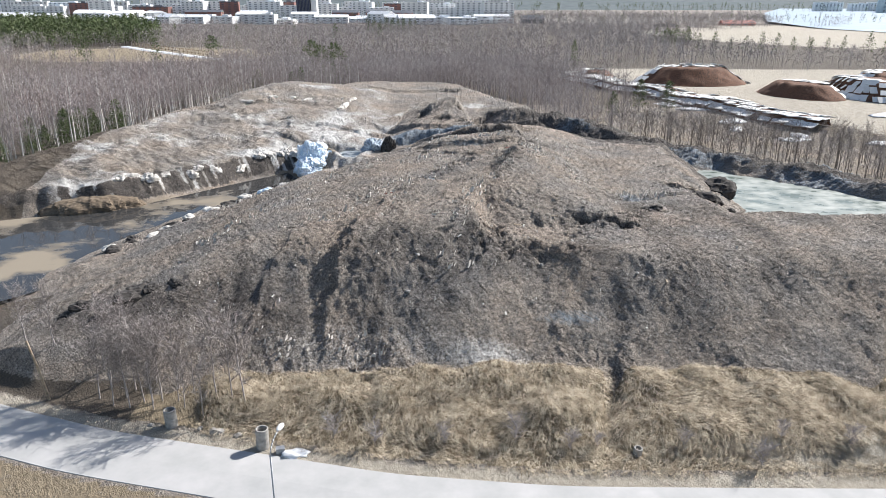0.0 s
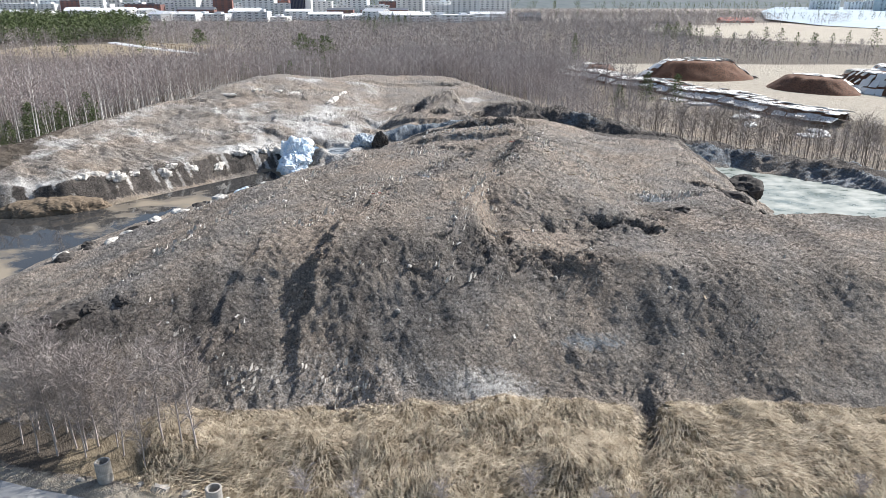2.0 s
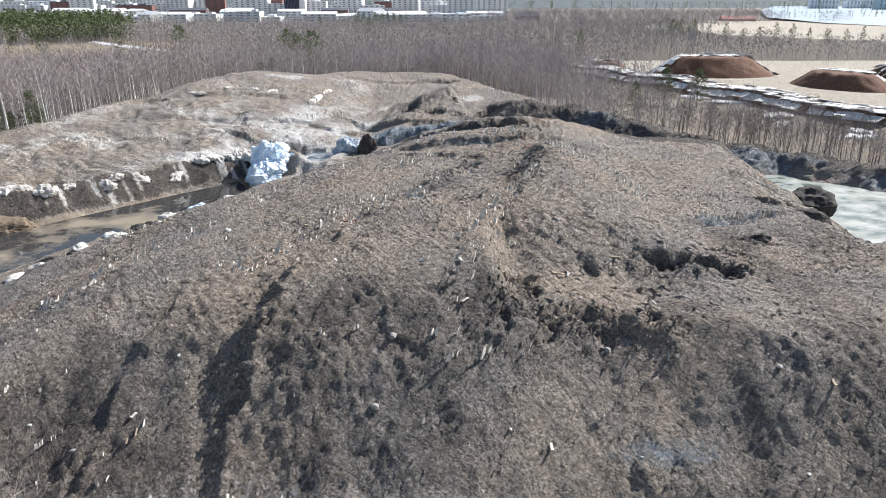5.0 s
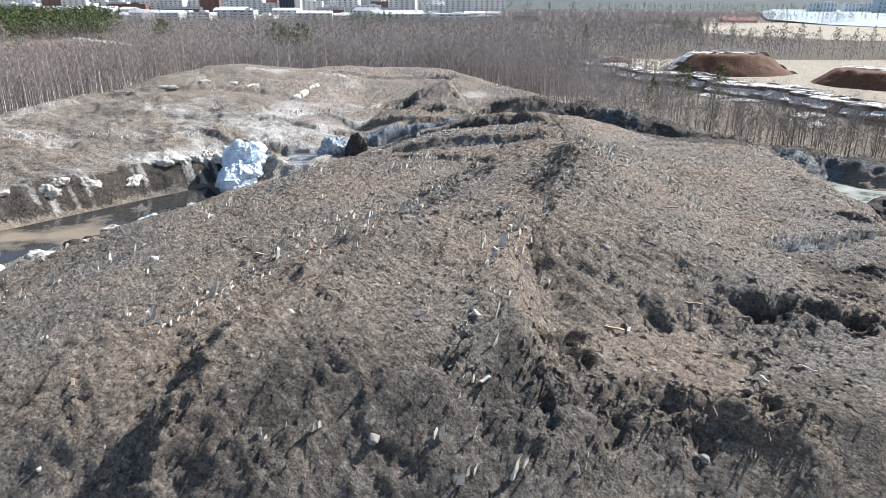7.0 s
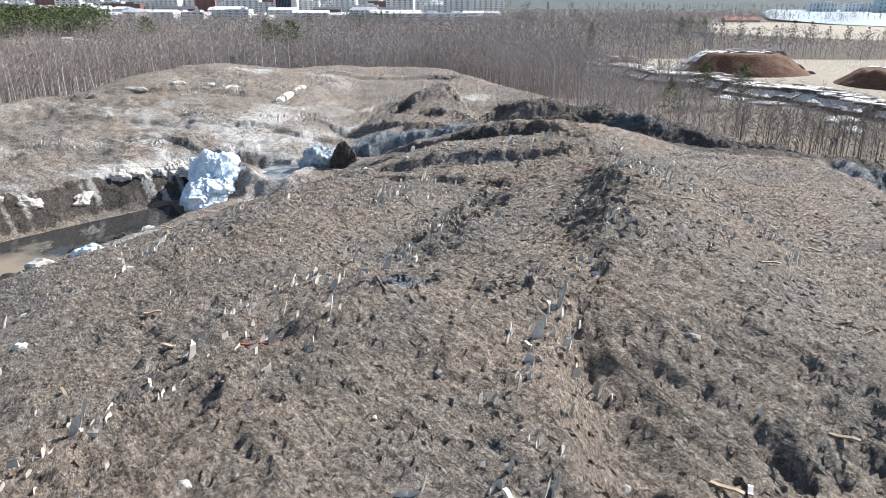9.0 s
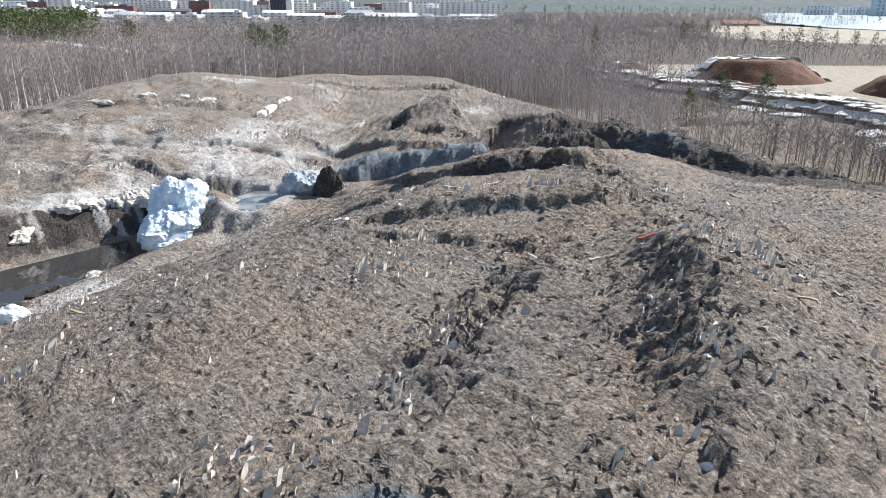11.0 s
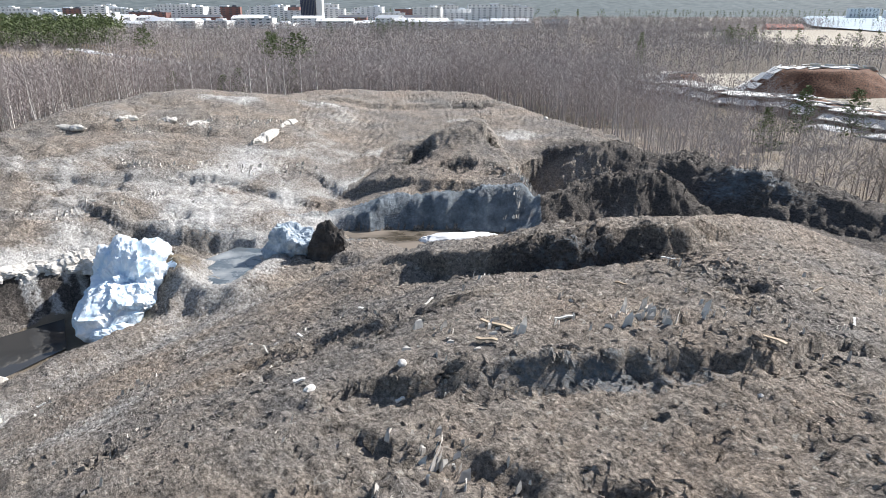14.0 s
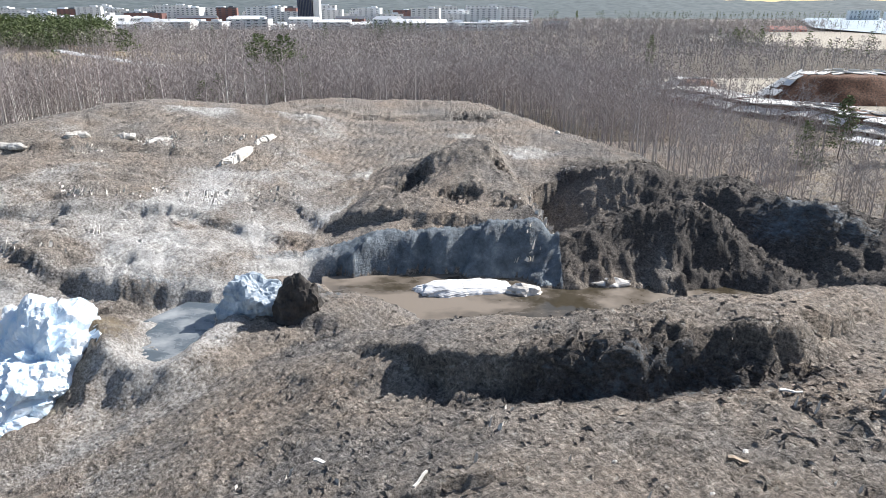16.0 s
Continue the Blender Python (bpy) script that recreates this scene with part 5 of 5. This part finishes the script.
plant_all(pine, [(47.3, 200.8), (65.3, 209), (-84.8, 159), (-86.2, 168), (-81, 156), (-90.9, 146.9), (-100, 149), (-97, 158), (-88, 163), (-68, 250), (-70, 254), (-55, 246), (-104, 140), (-80, 168), (-45, 272), (-41, 275), (-49, 276), (-38, 270), (-86, 153), (-83, 149), (-92, 155), (-95, 143), (-78, 162), (-52, 248), (57, 210), (-48, 268), (-44, 266), (-52, 270), (-110, 150), (-118, 160), (-125, 190), (-131, 196)], 0.6, 1.0, 11)
tall_pine = [tree_thing("pine_tree", conifer(130 + k, 16, 0.40, 12, 9, 5, 3, 0.75, 0.58), ALDER, NEEDLE, "tall old pine with a high green crown above leafless woods", group="tall pines") for k in range(2)]
plant_all(tall_pine, [(-49.5, 273), (-44.5, 274), (-58, 300), (-110, 330)], 0.95, 1.08, 31)
spruce = tree_thing("spruce_tree", conifer(140, 15, 0.13, 22, 8, 4, 3, 0.6, 0.15), ALDER, NEEDLE, "narrow dark green spruce among leafless trees")
plant_all([spruce], [(56, 325)], 1.0, 1.0, 32)
far_pine = [tree_thing("pine_tree", conifer(120 + k, 13, 0.22, 12, 7, 3, 2, 1.2, 0.12), ALDER, NEEDLE, "far dark green pine by the field", group="field pines") for k in range(3)]
plant_all(far_pine, [(160 + 9 * k + (k * 17 % 8), 468 - k * 1.2 + (k * 23 % 11)) for k in range(26)] + [(160 + 5 * (k % 5) + (k * 7 % 3), 540 + 9 * (k // 5)) for k in range(20)] + [(-85 + 6 * (k % 9), 730 + 9 * (k // 9)) for k in range(26)] + [(-205, 392), (-212, 380), (-184, 360), (-141, 342), (-60, 600), (-190, 640), (-150, 690), (-90, 560), (-230, 600)], 0.7, 1.15, 12)


# ---- yard with covered piles ----
def heap(bm, cx, cy, rx, ry, h, turn, seed, flat=0.55):
    """A rounded heap on a fine grid."""
    n = 36
    c, s = math.cos(radians(turn)), math.sin(radians(turn))
    rows = []
    for i in range(n + 1):
        row = []
        for j in range(n + 1):
            u, v = 2 * i / n - 1, 2 * j / n - 1
            r = min(1.0, math.hypot(u, v))
            z = h * min(1, (1 - r) / (1 - flat)) if r < 1 else -0.3
            p = Vector((u * rx, v * ry, 0))
            z += 0.5 * noise.fractal(Vector((p.x * 0.35 + seed, p.y * 0.35, 0)), 1, 2, 4) * (r < 0.98)
            row.append(bm.verts.new((cx + p.x * c - p.y * s, cy + p.x * s + p.y * c, z)))
        rows.append(row)
    for i in range(n):
        for j in range(n):
            bm.faces.new((rows[i][j], rows[i + 1][j], rows[i + 1][j + 1], rows[i][j + 1]))


def slab_mesh():
    bm = bmesh.new()
    box(bm, 0, 0, 0, 1, 1, 1)
    bmesh.ops.bevel(bm, geom=bm.edges[:], offset=0.12, segments=1)
    me = bpy.data.meshes.new("cover_sheet")
    bm.to_mesh(me)
    bm.free()
    me.materials.append(COVER)
    return me


SLAB = slab_mesh()


def slab(parent, x, y, z, l, w, turn, tip=0.0):
    ob = new("cover_sheet", SLAB)
    ob.parent = parent
    ob.matrix_basis = pose(x, y, z, tip, 0, turn) @ Matrix.Diagonal((l, w, 0.16, 1))


def bark_pile(cx, cy, rx, ry, h, turn, label, cover, flat=0.55):
    """A heap of bark; white sheets lie on its slope where cover (from, to, inner) says."""
    z0 = height(cx, cy)
    base = tagged(new("bark_pile"), label, "pile", "piles in the yard")
    base.matrix_world = pose(cx, cy, z0)
    bm = bmesh.new()
    heap(bm, 0, 0, rx, ry, h, turn, cx, flat)
    part("bark", bm, CHIPS, base, smooth=True)
    rr = random.Random(int(cx))
    a0, a1, inner = cover
    c, s = math.cos(radians(turn)), math.sin(radians(turn))
    r = inner
    while r < 1.04:
        n = max(3, int((a1 - a0) * (rx + ry) * 0.5 * r / 57 / 2.3))
        for i in range(n):
            a = radians(a0 + (a1 - a0) * (i + rr.uniform(0.2, 0.8)) / n)
            q = r + rr.uniform(-0.04, 0.04)
            x, y = rx * q * math.cos(a), ry * q * math.sin(a)
            z = h * min(1, max(0.0, 1 - q) / (1 - flat)) + rr.uniform(0.1, 0.3)
            fall = math.degrees(math.atan(h / (1 - flat) / math.hypot(rx * math.cos(a), ry * math.sin(a)))) if q > flat else 4
            slab(base, x * c - y * s, x * s + y * c, z, rr.uniform(2.4, 3.8), rr.uniform(2.0, 3.0), math.degrees(math.atan2(math.sin(a) * ry, math.cos(a) * rx)) + 90 + turn + rr.uniform(-18, 18), fall + rr.uniform(-8, 8))
        r += 2.1 / min(rx, ry)


bark_pile(97, 288, 23, 14, 6.4, 2, "reddish brown bark pile half under white covers", (-12, 196, 0.12))
bark_pile(124, 250, 11, 17, 4.6, 24, "dark brown bark pile on the pale yard", (-60, 80, 0.3))
bark_pile(148, 246, 13, 26, 6.0, 20, "long dark bark pile with a white covered ridge", (60, 215, 0.3))
bark_pile(60, 294, 9, 9, 4.2, -12, "small dark pile under white covers", (20, 230, 0.2))
bark_pile(168, 272, 18, 14, 6.0, 20, "far dark bark pile with white covers", (10, 190, 0.35))

YARD_WALL = [(52, 300, 0), (58, 278, 0), (66, 262, 0), (74, 246, 0), (82, 222, 0), (92, 200, 0), (102, 186, 0)]


def yard_wall():
    """Long dark bank of the yard with white covers laid on its crown."""
    rr = random.Random(4)
    base = tagged(new("covered_bank"), "long dark bank topped with white cover sheets", "bank", "piles in the yard")
    bm = bmesh.new()
    rows = []
    for (x0, y0, _), (x1, y1, _) in zip(YARD_WALL, YARD_WALL[1:]):
        for k in range(8):
            u = k / 8
            x, y = x0 + u * (x1 - x0), y0 + u * (y1 - y0)
            d = Vector((x1 - x0, y1 - y0)).normalized()
            nrm = Vector((d.y, -d.x))
            hz = 2.9 + 0.4 * math.sin(y * 0.21) - 1.6 * max(0, (205 - y) / 20)
            rows.append([bm.verts.new((x + nrm.x * w, y + nrm.y * w, 2.4 + h)) for w, h in ((-5.5 + rr.uniform(-0.4, 0.4), -0.4), (-3.6, hz), (0, hz + 0.3), (4, hz), (7, -0.4))])
            if k % 1 == 0:
                for w in (-2.6, 0.4, 3.4, 6.0):
                    if rr.random() < 0.9:
                        slab(base, x + nrm.x * w, y + nrm.y * w, 2.4 + hz + (0.15 if w < 4 else -1.2) + rr.uniform(-0.1, 0.25), rr.uniform(2.8, 4.0), rr.uniform(2.4, 3.4), math.degrees(math.atan2(d.y, d.x)) + rr.uniform(-22, 22), (18 if w > 4 else -8 if w < -1 else 0) + rr.uniform(-7, 7))
    for a, b in zip(rows, rows[1:]):
        for k in range(4):
            bm.faces.new((a[k], a[k + 1], b[k + 1], b[k]))
    part("bank_body", bm, CHIPS, base)


yard_wall()
for k, (x, y, s) in enumerate(((88, 176, 1.6), (80, 196, 1.8), (78, 188, 1.4), (92, 180, 1.5), (71, 226, 2.2), (75, 214, 1.8), (110, 172, 1.8), (128, 206, 2.0))):
    put("snow_patch", lump(200 + k, 2.6 * s, 1.4 * s, 0.5, 3, 0.4), SNOW, x, y, "leftover white snow patch by the yard", "snow", "snow patches by the yard", turn=30 * k, smooth=True)

# ---- clearing with a snow strip and a fence ----
bm = bmesh.new()
strip = [(-222, 487), (-190, 452), (-160, 421), (-132, 394), (-108, 371)]
rows = [[bm.verts.new((x + a, y + a * 0.9, height(x, y) + 0.5 - 0.6 * (abs(a) > 2))) for a in (-2.6, -1.5, 1.5, 2.6)] for x, y in strip]
for r, q in zip(rows, rows[1:]):
    for k in range(3):
        bm.faces.new((r[k], r[k + 1], q[k + 1], q[k]))
tagged(part("snow_bank", bm, SNOW), "long white snow bank along the clearing", "snow", kind="structure")
fence = tagged(new("fence"), "dark wire fence along the clearing", "fence")
for k in range(32):
    u = k / 31
    bm = bmesh.new()
    box(bm, -218 + 114 * u, 491 - 116 * u, 2.2, 0.3, 0.3, 3.0)
    part("post", bm, TIMBER, fence)
for h in (1.2, 2.8):
    bm = bmesh.new()
    box(bm, -161, 433, 2.2 + h, 163, 0.12, 0.2, -45.5)
    part("rail", bm, TIMBER, fence)

# ---- far town, river and hills ----
PLASTER = plain("pale_plaster", (0.78, 0.78, 0.77), (0.90, 0.90, 0.89), 0.05, 0.8, random_value=0.25)
BRICK = plain("red_brick", (0.20, 0.10, 0.085), (0.31, 0.165, 0.145), 0.08, 0.85, random_value=0.3)
ROOF = plain("pale_roof", (0.72, 0.73, 0.75), (0.90, 0.91, 0.92), 0.04, 0.6, random_value=0.3)
DARKROOF = plain("dark_roof", (0.10, 0.11, 0.13), (0.19, 0.20, 0.22), 0.05, 0.7)
REDROOF = plain("red_roof", (0.45, 0.13, 0.10), (0.58, 0.22, 0.17), 0.05, 0.7)
NAVY = plain("navy_cladding", (0.012, 0.02, 0.06), (0.03, 0.045, 0.11), 0.15, 0.4)
GLASS = plain("window_glass", (0.05, 0.065, 0.085), (0.14, 0.17, 0.20), 0.2, 0.15)
# distance haze is mixed into the hills' base colour
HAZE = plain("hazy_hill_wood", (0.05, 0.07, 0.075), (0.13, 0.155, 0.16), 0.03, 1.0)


def house(x, y, w, d, floors, wall_mat, roof_mat, label, turn=0.0, pitch=0.0):
    z0, h = height(x, y), floors * 3.2
    base = tagged(new("town_building"), label, "building", "far town")
    base.matrix_world = pose(x, y, z0 - 0.5, 0, 0, turn)
    bm = bmesh.new()
    box(bm, 0, 0, 0, w, d, h)
    part("wall", bm, wall_mat, base)
    bm = bmesh.new()
    box(bm, 0, 0, h, w + 0.8, d + 0.8, 0.6)
    if pitch:
        for v in bm.verts:
            if v.co.z > h + 0.3:
                v.co.z += pitch
                v.co.y *= 0.1
    else:
        box(bm, w * 0.2, 0, h + 0.6, w * 0.22, d * 0.4, 2.2)
    part("roof", bm, roof_mat, base)
    bays = max(3, int(w / 9))
    for f in range(floors):
        for k in range(bays):
            bm = bmesh.new()
            bx = -w / 2 + (k + 0.5) * w / bays
            box(bm, bx, -d / 2, f * 3.2 + 1.1, w / bays * 0.42, 0.3, 1.15)
            part("window", bm, GLASS, base)


tr = random.Random(30)
for k in range(42):
    x = -800 + 21 * k + tr.uniform(-8, 8)
    y = tr.uniform(960, 1180) - 0.05 * abs(x)
    house(x, y, tr.uniform(26, 60), tr.uniform(16, 24), tr.choice((2, 3, 3, 4)), PLASTER, ROOF, "low white town building with a pale roof", tr.uniform(-40, 25), tr.choice((0, 2.5, 3.5)))
for k in range(26):
    x = -820 + 36 * k + tr.uniform(-10, 10)
    y = tr.uniform(1330, 1480)
    brick = tr.random() < 0.2
    house(x, y, tr.uniform(30, 70), tr.uniform(15, 22), tr.choice((6, 7, 8, 9)), BRICK if brick else PLASTER, DARKROOF if brick else ROOF, "red brick town block with a dark roof" if brick else "pale town block of several floors", tr.uniform(-12, 12))
for k in range(27):
    x = -1250 + 52 * k + tr.uniform(-14, 14)
    house(x, tr.uniform(1650, 2150), tr.uniform(40, 90), 22, tr.choice((6, 8, 9, 11)), PLASTER, ROOF, "pale far town block of many floors", tr.uniform(-10, 10))
for x, w in ((-180, 44), (-128, 36), (-84, 34), (-420, 60)):
    house(x, 1235, w, 18, 4, BRICK, DARKROOF, "red brick block with dark grey roof", tr.uniform(-5, 5), 3.0)
for k in range(8):
    house(1060 + 62 * k + tr.uniform(-15, 15), 2150 + tr.uniform(-80, 120), tr.uniform(40, 80), 22, tr.choice((6, 8, 9, 12)), PLASTER, ROOF, "pale tower block across the river", tr.uniform(-10, 10))
for x, y, f in ((1110, 1900, 14), (1180, 1930, 17), (1270, 1950, 12)):
    house(x, y, 34, 26, f, plain("glassy_facade", (0.35, 0.44, 0.48), (0.55, 0.63, 0.66), 0.1, 0.4), ROOF, "tall pale blue tower across the river")
house(392, 1010, 46, 14, 1, REDROOF, REDROOF, "long red-roofed shed by the river bank", 4, 3.5)
house(118, 1080, 34, 16, 2, DARKROOF, DARKROOF, "dark timber house at the wood's edge", 0, 5.0)
house(270, 930, 24, 14, 1, DARKROOF, DARKROOF, "small dark barn at the wood's edge")
for x in (20, 50, 76):
    house(x, 1000 + x, 26, 14, 2, PLASTER, ROOF, "small white house at the wood's edge", 8)

tower = tagged(new("town_tower"), "dark navy ribbed tower beside a white shaft", "tower")
tower.matrix_world = pose(-262, 1300, -1)
bm = bmesh.new()
box(bm, 0, 0, 0, 24, 20, 46)
for v in bm.verts:
    if v.co.z > 40:
        v.co.x = v.co.x * 0.95 - 2.0
part("body", bm, NAVY, tower)
for k in range(9):
    bm = bmesh.new()
    box(bm, -10 + 2.5 * k, -10.3, 0, 0.7, 0.8, 46)
    part("rib", bm, DARKROOF, tower)
bm = bmesh.new()
box(bm, 17, 2, 0, 10, 16, 42)
part("shaft", bm, PLASTER, tower, "white side shaft")

sheet("water_river", [(455, 725), (432, 860), (480, 1120), (760, 1800), (1290, 2900), (3200, 2900), (2700, 1200), (1200, 700)], 2.7, RIVER, "pale blue river beyond the field", "water")


def hills():
    xs, ring = np.linspace(-4200, 4200, 260), []
    for x in xs:
        y = 3300 + 300 * math.sin(x * 0.0011)
        h = 78 + 26 * noise.fractal(Vector((x * 0.0011, 3.0, 0)), 1, 2, 4) + 7 * noise.fractal(Vector((x * 0.02, 9.0, 0)), 1, 2, 4)
        ring.append(((x, y - 1000, -3), (x, y - 450, h * 0.35), (x, y, h), (x, y + 500, -3)))
    v = [p for r in ring for p in r]
    f = [(4 * i + k, 4 * i + 4 + k, 4 * i + 5 + k, 4 * i + 1 + k) for i in range(len(xs) - 1) for k in range(3)]
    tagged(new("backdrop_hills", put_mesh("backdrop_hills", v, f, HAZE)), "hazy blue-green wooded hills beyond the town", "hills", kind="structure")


hills()
town_trees = [(-800 + 1800 * ((k * 0.618) % 1), 1050 + 420 * ((k * 0.377) % 1)) for k in range(500)]
wood("town_trees", town_trees, FARTHEST_FIR, (GREYTWIG, NEEDLE), "dark conifers between the far town buildings", 8, 15, 13)
front_trees = [(-760 + 1500 * ((k * 0.618) % 1), 860 + 130 * ((k * 0.271) % 1)) for k in range(260)]
wood("town_trees", front_trees, FARTHEST + FARTHEST_FIR[:1], (GREYTWIG, GREYTWIG, DARKTWIG), "leafless trees before the far town", 8, 15, 19)
hill_trees = [(-1700 + 3600 * ((k * 0.618) % 1), 1900 + 900 * ((k * 0.377) % 1)) for k in range(600)]
wood("hill_wood", hill_trees, FARTHEST_FIR, (GREYTWIG, NEEDLE), "far conifers beyond the town", 16, 30, 14)
